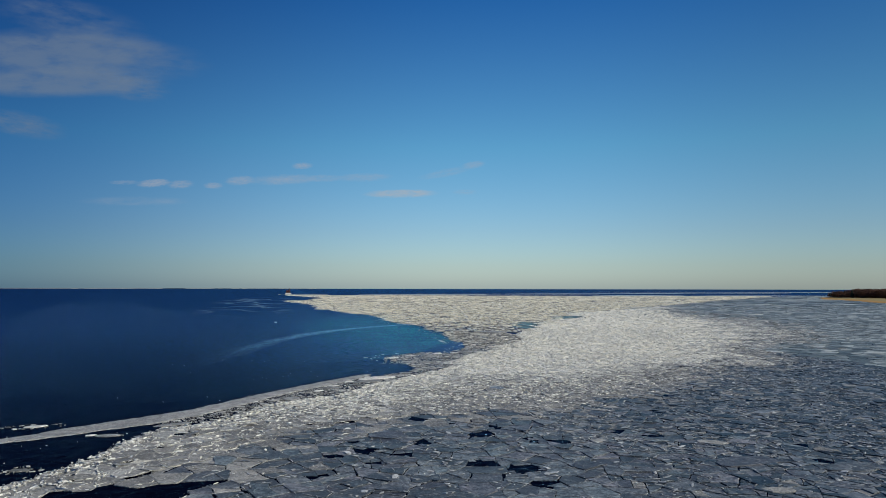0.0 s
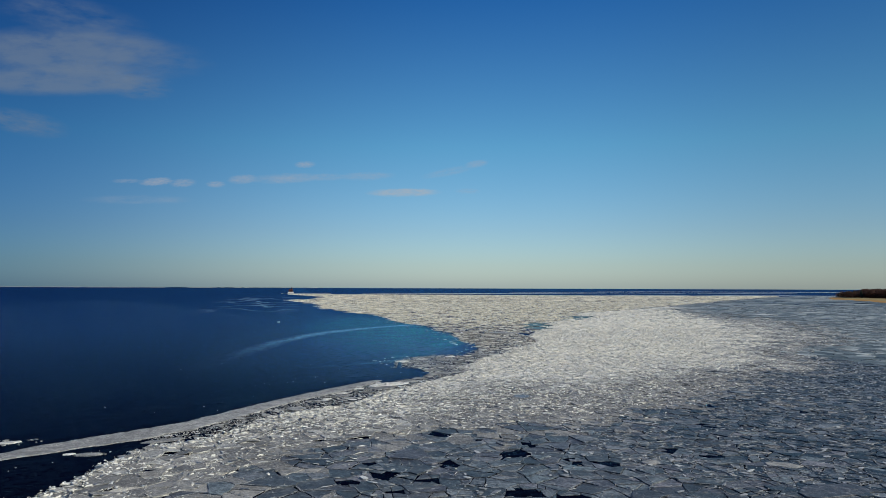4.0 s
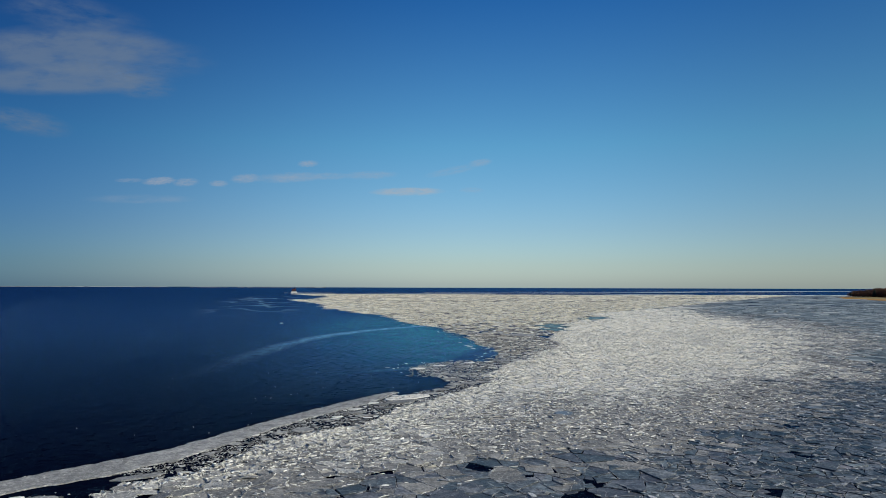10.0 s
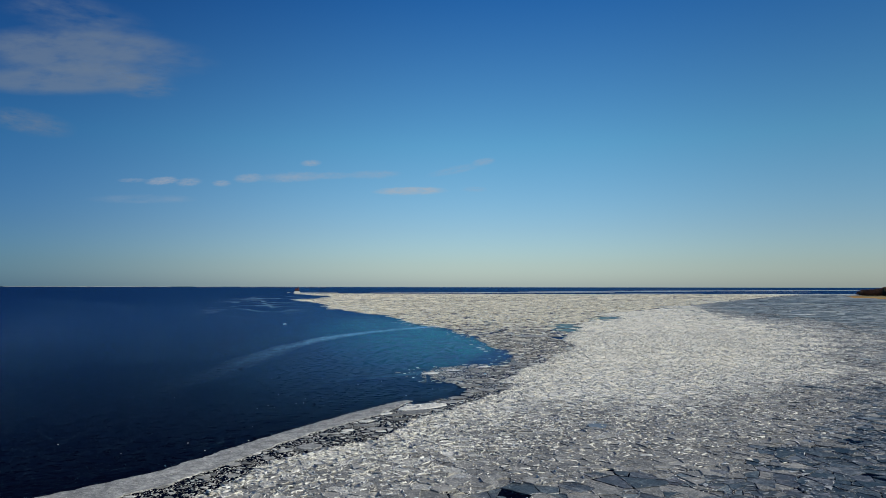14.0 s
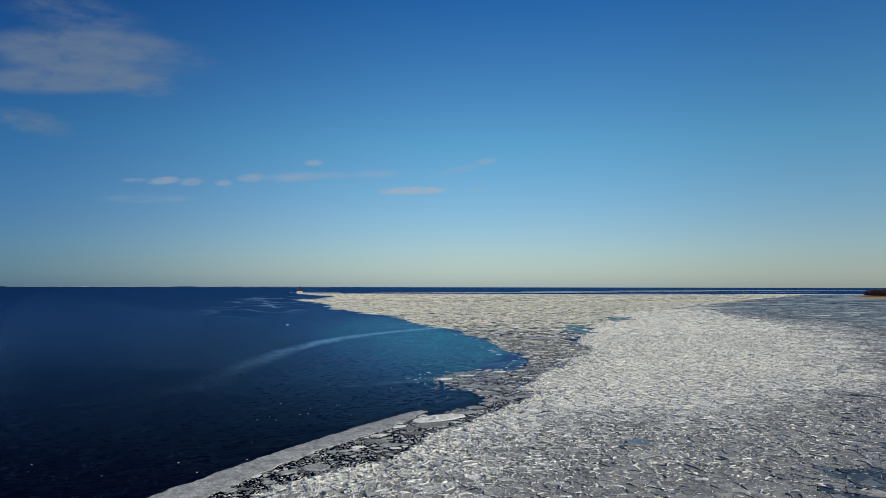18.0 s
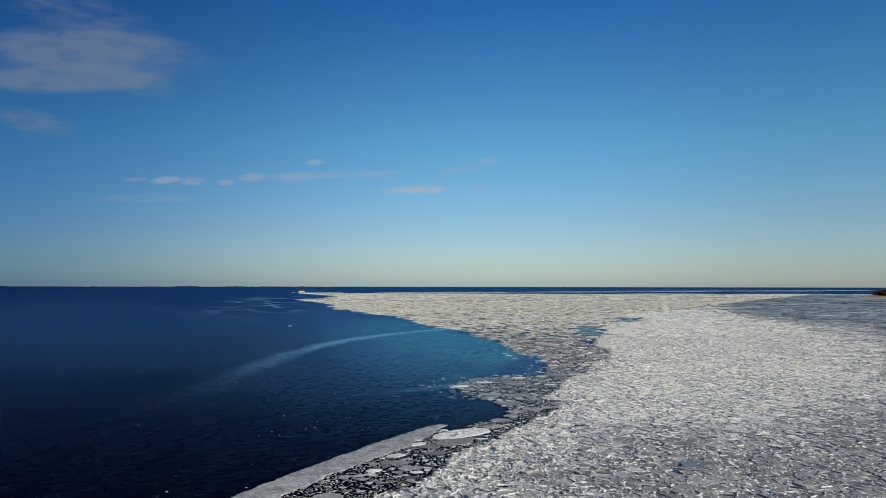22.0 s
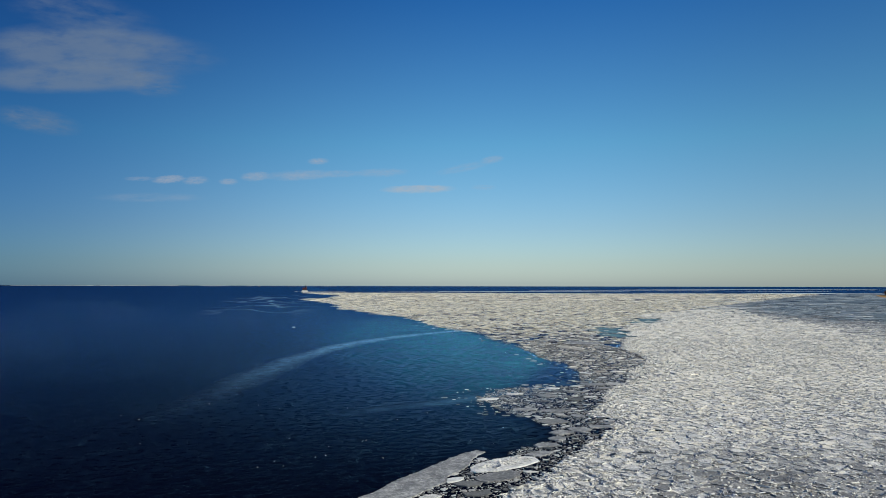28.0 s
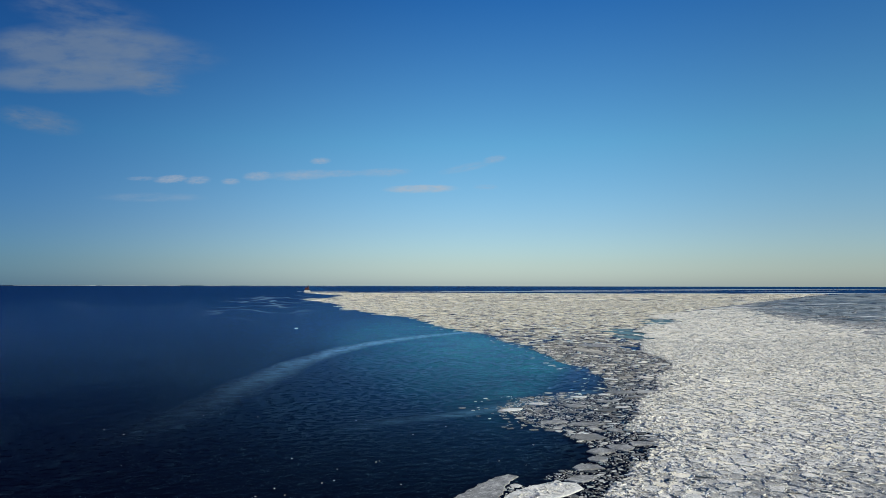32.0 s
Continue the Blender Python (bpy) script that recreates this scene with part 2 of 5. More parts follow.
    rippled = calc(n, l, "MAXIMUM", calc(n, l, "MULTIPLY_ADD", add_noise(n, l, 0.7, 5, 0.8, mr.outputs[0]), 6.0, -2.0), 0.1)
    col = mix(n, l, calc(n, l, "MULTIPLY", teal, rippled), deep, (0.020, 0.18, 0.195))
    # a curved ribbon of thin slush on the water
    yy = calc(n, l, "SUBTRACT", y, 230.0)
    cx = calc(n, l, "MULTIPLY_ADD", yy, 0.2309, calc(n, l, "MULTIPLY_ADD", calc(n, l, "POWER", calc(n, l, "ABSOLUTE", yy), 3.0), calc(n, l, "MULTIPLY", calc(n, l, "SIGN", yy), 0.0000215), -9.64))
    wob = calc(n, l, "MULTIPLY_ADD", add_noise(n, l, 0.03, 2, 0.5, pos), 6.0, -3.0)
    off = calc(n, l, "ABSOLUTE", calc(n, l, "ADD", calc(n, l, "SUBTRACT", x, cx), wob))
    band = calc(n, l, "MAXIMUM", calc(n, l, "SUBTRACT", 1.0, calc(n, l, "DIVIDE", off, 6.0)), 0.0)
    ends = calc(n, l, "MULTIPLY", calc(n, l, "POWER", calc(n, l, "SMOOTH_MIN", calc(n, l, "MAXIMUM", calc(n, l, "DIVIDE", calc(n, l, "SUBTRACT", y, 168.0), 190.0), 0.0), 1.0, 0.1), 1.8),
                calc(n, l, "LESS_THAN", y, 360.0))
    streaks = calc(n, l, "MAXIMUM", calc(n, l, "MULTIPLY_ADD", add_noise(n, l, 0.45, 6, 0.75, vec), 3.2, -1.1), 0.0)
    slush = calc(n, l, "MULTIPLY", calc(n, l, "MULTIPLY", band, ends), calc(n, l, "MULTIPLY", streaks, 2.6))
    col = mix(n, l, calc(n, l, "MINIMUM", slush, 1.0), col, (0.16, 0.33, 0.47))
    # a second, fainter ribbon from the point of the brash
    y2 = calc(n, l, "MULTIPLY_ADD", calc(n, l, "SUBTRACT", x, 38.0), 0.50, 197.0)
    off2 = calc(n, l, "ABSOLUTE", calc(n, l, "ADD", calc(n, l, "SUBTRACT", y, y2), wob))
    band2 = calc(n, l, "MAXIMUM", calc(n, l, "SUBTRACT", 1.0, calc(n, l, "DIVIDE", off2, 3.0)), 0.0)
    ends2 = calc(n, l, "MAXIMUM", calc(n, l, "SUBTRACT", 1.0, calc(n, l, "DIVIDE", calc(n, l, "ABSOLUTE", calc(n, l, "SUBTRACT", x, 36.0)), 34.0)), 0.0)
    col = mix(n, l, calc(n, l, "MULTIPLY", calc(n, l, "MULTIPLY", band2, ends2), calc(n, l, "MULTIPLY", streaks, 0.8)), col, (0.12, 0.27, 0.40))
    # drifting frazil far out
    fx = calc(n, l, "DIVIDE", calc(n, l, "ADD", x, 32.0), 62.0)
    fy = calc(n, l, "DIVIDE", calc(n, l, "SUBTRACT", y, 900.0), 480.0)
    tip = calc(n, l, "MAXIMUM", calc(n, l, "SUBTRACT", 1.0, calc(n, l, "ADD", calc(n, l, "MULTIPLY", fx, fx), calc(n, l, "MULTIPLY", fy, fy))), 0.0)
    mf = n.new("ShaderNodeMapping")
    mf.inputs["Scale"].default_value = (0.016, 0.006, 1.0)
    l.new(pos, mf.inputs["Vector"])
    line = calc(n, l, "ABSOLUTE", calc(n, l, "SUBTRACT", add_noise(n, l, 1.0, 2, 0.5, mf.outputs[0]), 0.5))
    line = calc(n, l, "MAXIMUM", calc(n, l, "SUBTRACT", 1.0, calc(n, l, "DIVIDE", line, 0.03)), 0.0)
    col = mix(n, l, calc(n, l, "MULTIPLY", line, calc(n, l, "MULTIPLY", tip, 0.55)), col, (0.25, 0.38, 0.46))
    # small white flecks of drifting frazil
    fraz = ramp(n, l, add_noise(n, l, 0.16, 6, 0.7, vec), [(0.625, (0, 0, 0)), (0.70, (1, 1, 1))])
    out_far = calc(n, l, "MINIMUM", calc(n, l, "MAXIMUM", calc(n, l, "DIVIDE", calc(n, l, "SUBTRACT", y, 260.0), 200.0), 0.0), 1.0)
    col = mix(n, l, calc(n, l, "MULTIPLY", calc(n, l, "MULTIPLY", fraz, out_far), 0.3), col, (0.16, 0.27, 0.36))
    # pale grey-green new ice skins the pools of the pack
    col = mix(n, l, pool, col, (0.15, 0.27, 0.28))
    n.remove(bsdf)
    body, gloss, both, fres = n.new("ShaderNodeBsdfDiffuse"), n.new("ShaderNodeBsdfGlossy"), n.new("ShaderNodeMixShader"), n.new("ShaderNodeFresnel")
    l.new(col, body.inputs["Color"])
    # blue of the mirrored sky put into the gloss colour
    gloss.inputs["Color"].default_value = (0.160, 0.415, 0.755, 1)
    gloss.inputs["Roughness"].default_value = 0.20
    fres.inputs["IOR"].default_value = 1.33
    l.new(b.outputs[0], gloss.inputs["Normal"])
    # mirrored sky painted as noise: bright crests, dark troughs, stronger to the right
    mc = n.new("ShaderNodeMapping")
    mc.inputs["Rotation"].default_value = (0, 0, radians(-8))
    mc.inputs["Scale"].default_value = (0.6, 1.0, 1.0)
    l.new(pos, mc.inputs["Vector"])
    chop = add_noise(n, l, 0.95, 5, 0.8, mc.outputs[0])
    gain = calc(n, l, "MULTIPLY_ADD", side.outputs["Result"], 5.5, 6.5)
    crest_sheen = calc(n, l, "MAXIMUM", calc(n, l, "MULTIPLY_ADD", calc(n, l, "SUBTRACT", chop, 0.5), gain, 1.2), 0.10)
    l.new(calc(n, l, "MULTIPLY", calc(n, l, "SMOOTH_MIN", calc(n, l, "MULTIPLY", calc(n, l, "POWER", fres.outputs[0], 2.45), calc(n, l, "MULTIPLY_ADD", side.outputs["Result"], 0.5, 0.76)), 0.30, 0.20), calc(n, l, "MULTIPLY", crest_sheen, calc(n, l, "SUBTRACT", 1.0, calc(n, l, "MULTIPLY", pool, 0.7)))), both.inputs[0])
    l.new(body.outputs[0], both.inputs[1])
    l.new(gloss.outputs[0], both.inputs[2])
    l.new(both.outputs[0], [k for k in n if k.type == "OUTPUT_MATERIAL"][0].inputs[0])
    return m


POOLS = [(118, 322, 5, 12), (126, 342, 6, 14), (133, 358, 5, 10), (170, 398, 7, 6), (180, 413, 9, 8), (190, 428, 8, 8)]
M_WATER = water_material()


def plain(name, a, b, scale=0.6, rough=0.8, relief=0.1):
    m, n, l, bsdf = material(name)
    pos = n.new("ShaderNodeNewGeometry").outputs["Position"]
    f = add_noise(n, l, scale, 5, 0.65, pos)
    l.new(ramp(n, l, f, [(0.3, a), (0.7, b)]), bsdf.inputs["Base Color"])
    bsdf.inputs["Roughness"].default_value = rough
    bump(n, l, f, 0.5, relief, bsdf)
    return m


M_CONCRETE = plain("pale_concrete", (0.5, 0.48, 0.44), (0.7, 0.68, 0.64))
M_REDROOF = plain("red_roof_paint", (0.045, 0.014, 0.011), (0.08, 0.02, 0.015), 0.8, 0.5, 0.02)
M_BRICK = plain("red_brown_wall", (0.04, 0.018, 0.013), (0.075, 0.03, 0.022), 0.8, 0.8, 0.02)
M_DARKMETAL = plain("dark_metal", (0.02, 0.02, 0.025), (0.05, 0.05, 0.05), 1.0, 0.4, 0.01)
M_SAND = plain("dry_beach_sand", (0.28, 0.145, 0.022), (0.46, 0.26, 0.055), 0.05, 0.9, 0.2)
M_GRASS = plain("dune_grass", (0.20, 0.15, 0.05), (0.34, 0.26, 0.09), 0.08, 0.95, 0.3)
M_BARK = plain("bark", (0.03, 0.022, 0.017), (0.07, 0.05, 0.04), 0.5, 0.9, 0.05)
M_TWIG = plain("bare_twigs", (0.085, 0.038, 0.024), (0.17, 0.08, 0.05), 0.3, 0.9, 0.05)
M_NEEDLE = plain("pine_needles", (0.012, 0.022, 0.012), (0.035, 0.05, 0.025), 0.5, 0.9, 0.05)
M_STONE = plain("snowy_rock", (0.35, 0.34, 0.32), (0.7, 0.69, 0.67), 0.5, 0.85, 0.2)


# ---- geometry helpers ----
def part(name, bm, mat, parent=None, label=""):
    me = bpy.data.meshes.new(name)
    bm.to_mesh(me)
    bm.free()
    me.materials.append(mat)
    ob = new(name, me)
    if parent:
        ob.parent = parent
    return tagged(ob, label)


def mesh_object(name, verts, faces, mat, parent=None):
    me = bpy.data.meshes.new(name)
    me.from_pydata(verts, [], faces)
    me.materials.append(mat)
    ob = new(name, me)
    if parent:
        ob.parent = parent
    return ob


def within(poly, p):
    """Which of the points p (n x 2) lie in the polygon."""
    p = np.asarray(p, float)
    q = np.asarray(poly, float)
    res = np.zeros(len(p), bool)
    for a, b in zip(q, np.roll(q, -1, 0)):
        if a[1] == b[1]:
            continue
        c = ((a[1] > p[:, 1]) != (b[1] > p[:, 1])) & (p[:, 0] < (b[0] - a[0]) * (p[:, 1] - a[1]) / (b[1] - a[1]) + a[0])
        res ^= c
    return res


def wobble(p, size, amount, seed):
    """Points moved by a smooth noise, so that outlines come out ragged."""
    out = []
    for x, y in p:
        v = noise.noise_vector((x / size + seed, y / size, seed * 1.7))
        w = noise.noise_vector((x / size * 3.1 + seed, y / size * 3.1, seed * 2.3))
        out.append((x + amount * (v.x + 0.4 * w.x), y + amount * (v.y + 0.4 * w.y)))
    return np.array(out)


def voronoi(pts):
    """Cells round the points, each as an n x 2 array (None at the rim)."""
    got = geometry.delaunay_2d_cdt([Vector(p) for p in pts], [], [], 0, 1e-7)
    v = np.array([tuple(q) for q in got[0]])
    f = np.array([t for t in got[2] if len(t) == 3])
    a, b, c = v[f[:, 0]], v[f[:, 1]], v[f[:, 2]]
    d = 2 * (a[:, 0] * (b[:, 1] - c[:, 1]) + b[:, 0] * (c[:, 1] - a[:, 1]) + c[:, 0] * (a[:, 1] - b[:, 1]))
    d[np.abs(d) < 1e-9] = 1e-9
    a2, b2, c2 = (a ** 2).sum(1), (b ** 2).sum(1), (c ** 2).sum(1)
    cc = np.stack([(a2 * (b[:, 1] - c[:, 1]) + b2 * (c[:, 1] - a[:, 1]) + c2 * (a[:, 1] - b[:, 1])) / d,
                   (a2 * (c[:, 0] - b[:, 0]) + b2 * (a[:, 0] - c[:, 0]) + c2 * (b[:, 0] - a[:, 0])) / d], 1)
    vi, ti = f.ravel(), np.repeat(np.arange(len(f)), 3)
    ang = np.arctan2(cc[ti, 1] - v[vi, 1], cc[ti, 0] - v[vi, 0])
    order = np.lexsort((ang, vi))
    vi, ti = vi[order], ti[order]
    cuts = np.searchsorted(vi, np.arange(len(v) + 1))
    return v, [cc[ti[cuts[i]:cuts[i + 1]]] for i in range(len(v))]


def scatter(x0, x1, y0, y1, size, jitter=0.48, keep=1.0, rng=None):
    nx, ny = max(1, int((x1 - x0) / size)), max(1, int((y1 - y0) / size))
    gx, gy = np.meshgrid(np.arange(nx), np.arange(ny))
    p = np.stack([gx.ravel() + 0.5, gy.ravel() + 0.5], 1) + rng.uniform(-jitter, jitter, (nx * ny, 2))
    p = p[rng.random(len(p)) < keep]
    return np.array([x0, y0]) + p * np.array([(x1 - x0) / nx, (y1 - y0) / ny])


def ragged(cell, gap, rng, rough=0.0):
    """A cell drawn in by gap, with broken edges."""
    c = cell.mean(0)
    r = np.maximum(np.linalg.norm(cell - c, axis=1), 0.05)
    q = c + (cell - c) * np.maximum(0.3, 1 - gap / r)[:, None]
    if rough:
        nxt = np.roll(q, -1, 0)
        side = np.linalg.norm(nxt - q, axis=1)
        out = []
        for a, b, s in zip(q, nxt, side):
            out.append(a)
            if s > 1.2:
                for k in ((0.33, 0.67) if s > 2.4 else (0.5,)):
                    w = rng.normal(0, rough, 2)
                    out.append(a + (b - a) * (k + rng.uniform(-0.08, 0.08)) + w * min(s, 3) * 0.35)
        q = np.array(out)
    return q


class Slabs:
    """Many slabs of ice joined into one mesh."""

    def __init__(self):
        self.v, self.f = [], []

    def add(self, poly, z, thick, tilt=0.0, way=0.0, chamfer=0.0):
        c = poly.mean(0)
        n = len(poly)
        k = math.tan(tilt)
        slope = ((poly[:, 0] - c[0]) * math.cos(way) + (poly[:, 1] - c[1]) * math.sin(way)) * k
        i = len(self.v)
        top = poly
        if chamfer:
            r = np.maximum(np.linalg.norm(poly - c, axis=1), 0.05)
            top = c + (poly - c) * np.maximum(0.5, 1 - chamfer / r)[:, None]
        self.v += [(p[0], p[1], z - thick + s) for p, s in zip(poly, slope)]
        if chamfer:
            self.v += [(p[0], p[1], z - chamfer * 0.6 + s) for p, s in zip(poly, slope)]
        self.v += [(p[0], p[1], z + s) for p, s in zip(top, slope)]
        rings = 2 if chamfer else 1
        for g in range(rings):
            o = i + g * n
            self.f += [(o + j, o + (j + 1) % n, o + n + (j + 1) % n, o + n + j) for j in range(n)]
        self.f.append(tuple(range(i + rings * n, i + rings * n + n)))

    def make(self, name, mat, parent=None):
        return mesh_object(name, self.v, self.f, mat, parent)


def single(name, poly, z, thick, mat, tilt=0.0, way=0.0, chamfer=0.08, label="", category="ice floe", group=""):
    """One floe as a thing of its own, with its origin at its middle."""
    c = poly.mean(0)
    s = Slabs()
    s.add(poly - c, 0.0, thick, tilt, way, chamfer)
    ob = s.make(name, mat)
    ob.location = (c[0], c[1], z)
    return tagged(ob, label, category, group)


def blob(x, y, rx, ry, turn, n, rng, rough=0.18):
    """An irregular floe outline."""
    a = np.linspace(0, 2 * np.pi, n, endpoint=False) + rng.uniform(-0.25, 0.25, n)
    r = 1 + rng.uniform(-rough, rough, n)
    p = np.stack([np.cos(a) * rx * r, np.sin(a) * ry * r], 1)
    c, s = math.cos(turn), math.sin(turn)
    return p @ np.array([[c, s], [-s, c]]) + np.array([x, y])


def smooth_line(pts, step, size, amount, seed):
    """A polyline refined to steps and roughened."""
    out = []
    for (ax, ay), (bx, by) in zip(pts, pts[1:]):
        k = max(1, int(math.hypot(bx - ax, by - ay) / step))
        out += [(ax + (bx - ax) * i / k, ay + (by - ay) * i / k) for i in range(k)]
    out.append(pts[-1])
    return wobble(out, size, amount, seed)


# ---- plan: outlines of the ice, in metres ----
WHITE_EDGE = [(-60, -160), (-34, 40), (-27.4, 76.4), (-23.5, 81.1), (-21.6, 87.2), (-20, 91.3), (-18.6, 97.8), (-16.7, 101.7), (-9.8, 104.4), (-6.2, 110.6),
              (-2.6, 117.8), (1.3, 120.4), (7.7, 124.9), (13.3, 129.8), (17.1, 138.2), (25.9, 146), (27.5, 148.6), (33.6, 155.6), (38.9, 162.1),
              (44, 168.2), (41, 172.8), (44.7, 178.9), (48, 182.5), (49.5, 187.6), (58.3, 199.3), (65, 207.3), (72.5, 222), (85, 236),
              (90.4, 250.4), (95.4, 272.2), (117.1, 314), (125.1, 341.1), (142.7, 365.8), (191.3, 428.3), (203.1, 472)]
BRASH_OUT = [(23.1, 153.8), (25.8, 156.1), (30.2, 158.8), (32.1, 162.4), (33.2, 166.5), (32.5, 171.5), (30.4, 176.5), (30.4, 181.3), (29.4, 190),
             (35.6, 200.1), (45.4, 201.2), (53.1, 201.6), (57.8, 212.7), (60.7, 220.4), (64.2, 234), (62, 245.6), (63.2, 265.4), (68.4, 295.7),
             (67.6, 318.1), (68.1, 351.3), (59.6, 376.8), (63.5, 423.4), (60.4, 456.5), (41.7, 556.4), (29.4, 610), (30.7, 720.5), (20.8, 818),
             (-2.8, 951.1)]
NORTH = [(30, 1020), (60, 1200), (4, 1480), (2, 1585), (330, 1480), (661, 1360), (1064, 1318)]
GREY_EDGE = [(-40, -160), (-16, 60), (-13, 73), (-8, 79), (-4, 83), (1.9, 91.3), (7, 98), (11.7, 100.2), (19, 102.3), (23.4, 103.7), (30.4, 101.5), (36, 103), (50, 109.5), (66, 121), (80, 131),
             (98.5, 150.5), (128, 161), (146, 184), (186, 203), (240, 248), (296, 330), (326, 470), (440, 640), (760, 1000)]
STRIP_OUT = [(-37, 97.2), (-34.8, 98.7), (-32.1, 100.6), (-28.9, 104.1), (-24.6, 107.6), (-19.2, 111.4), (-13.9, 115.5), (-8, 124.1), (-0.4, 133.7), (5.4, 140.3), (12.4, 148.4), (17.4, 153.2), (19.7, 154.9)]
STRIP_IN = [(20.3, 154.0), (19.4, 152.6), (17.3, 148.8), (13.2, 142.9), (8, 137.2), (3.4, 132.3), (-0.8, 127), (-7.1, 116.9), (-12.8, 110.0), (-17.9, 104.8), (-23, 102.2), (-27.3, 99.6), (-31, 97.4), (-34.6, 95.9)]
PACK = BRASH_OUT + NORTH + [(900, 1150), (500, 760), (300, 560)] + [(x + 3.5, y - 2.5) for x, y in WHITE_EDGE[:14:-1]]
CHANNEL = [(x - 0.9, y + 0.7) for x, y in STRIP_IN[1:10]] + [(x + 1.8, y - 1.4) for x, y in WHITE_EDGE[8:16]] + [(27, 152), (22, 151)]
FIELD = WHITE_EDGE + [(300, 560), (500, 760), (900, 1150), (1100, 1300), (1300, 1020), (1010, 760), (760, 540), (700, 300), (560, 50), (420, -160)]
GREY = GREY_EDGE + [(1100, 1300), (1900, 1200), (1600, 700), (1100, 400), (800, 250), (560, 50), (420, -160)]
POND = [(-25, 63.5), (-23.2, 69.5), (-20.6, 71.4), (-16.8, 72.8), (-10.9, 73), (-5.2, 72.6), (-5.0, 67), (-9, 63.5), (-17, 61)]


def in_pool(p):
    res = np.zeros(len(p), bool)
    for x, y, rx, ry in POOLS:
        res |= ((p[:, 0] - x) / rx) ** 2 + ((p[:, 1] - y) / ry) ** 2 < 1
    return res


def ragged_edge(p):
    """Points moved so that the edge of the white field comes out broken, whole slabs inside it."""
    return wobble(p, 5, 0.55, 3.3) + np.array([-0.9, 0.7])


rng = np.random.default_rng(7)

# ---- water and ice sheets ----
step = 400.0
wv, wf = [], []
nx = 46
for j in range(nx):
    for i in range(nx):
        wv.append((-9000 + i * step, -6000 + j * step, 0.0))
for j in range(nx - 1):
    for i in range(nx - 1):
        k = j * nx + i
        wf.append((k, k + 1, k + nx + 1, k + nx))
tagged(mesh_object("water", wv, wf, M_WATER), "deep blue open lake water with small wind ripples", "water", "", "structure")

# smooth sheet under the white rubble, reaching back to the far pack
SHEET = [(-19, 76), (-13, 88), (-9, 98), (0, 106), (8, 114), (22, 124), (34, 140), (50, 158), (57, 180), (72, 196), (96, 228), (108, 270), (136, 316),
         (165, 366), (206, 425), (216, 470), (300, 560)]
sheet_out = SHEET + [(x - 3 - 0.10 * max(y - 90, 0), y + 2 + 0.03 * max(y - 90, 0)) for x, y in GREY_EDGE[::-1] if 91 < y < 480] + [(-9, 80), (-17, 76)]
sheet = Slabs()
sheet.add(np.array(sheet_out, float), 0.08, 0.25)
tagged(sheet.make("ice_sheet", M_SNOWSHEET), "broad sheet of white snowy ice under broken slabs", "ice sheet", "", "structure")


# ---- white rubble field ----
def line_distance(line, p):
    """How far the points p lie from a polyline."""
    q = np.asarray(line, float)
    best = np.full(len(p), 1e9)
    for a, b in zip(q, q[1:]):
        ab = b - a
        t = np.clip(((p - a) @ ab) / (ab @ ab), 0, 1)
        best = np.minimum(best, np.hypot(*(p - a - t[:, None] * ab).T))
    return best


def smooth_noise(p, size, seed):
    return np.array([noise.noise((x / size, y / size, seed)) for x, y in p])


def whiteness(p):
    """1 in the crowded white rubble, falling to 0 over the grey plates; a sharp change close by, a long one towards the right shore."""
    s = line_distance(GREY_EDGE, p) * np.where(within(GREY, p), -1.0, 1.0)
    w = 3.0 + np.clip(0.4 * np.maximum(p[:, 0] - 16, 0), 0, 26) + 0.32 * np.maximum(p[:, 1] - 165, 0)
    fringe = 0.20 * np.clip((s + 13) / 8, 0, 1) * (p[:, 0] > -26)
    s = s + w * (0.42 * smooth_noise(p, 13, 3.1) + 0.32 * smooth_noise(p, 4.5, 6.2)) + 1.0 * smooth_noise(p, 3, 2.0)
    t = np.clip((s - 2.0 * np.clip((118 - p[:, 1]) / 20, 0, 1) + (0.65 - 0.25 * np.clip((p[:, 1] - 150) / 60, 0, 1)) * w) / (1.5 * w), 0, 1)
    return np.maximum(t * t * (3 - 2 * t), fringe * (0.6 + 0.8 * smooth_noise(p, 5, 9.0)))


def thinness(p):
    """1 where the rubble lies thin and greyer, on the near right of the field."""
    return np.clip((p[:, 0] - 18) / 24, 0, 1) * np.clip((155 - p[:, 1]) / 32, 0, 1)


def quick_mesh(name, verts, quads, mat):
    """A mesh of many quads, from arrays."""
    me = bpy.data.meshes.new(name)
    me.vertices.add(len(verts))
    me.vertices.foreach_set("co", np.asarray(verts, np.float32).ravel())
    me.loops.add(quads.size)
    me.loops.foreach_set("vertex_index", quads.astype(np.int32).ravel())
    me.polygons.add(len(quads))
    me.polygons.foreach_set("loop_start", np.arange(0, quads.size, 4, dtype=np.int32))
    me.update(calc_edges=True)
    me.materials.append(mat)
    return new(name, me)


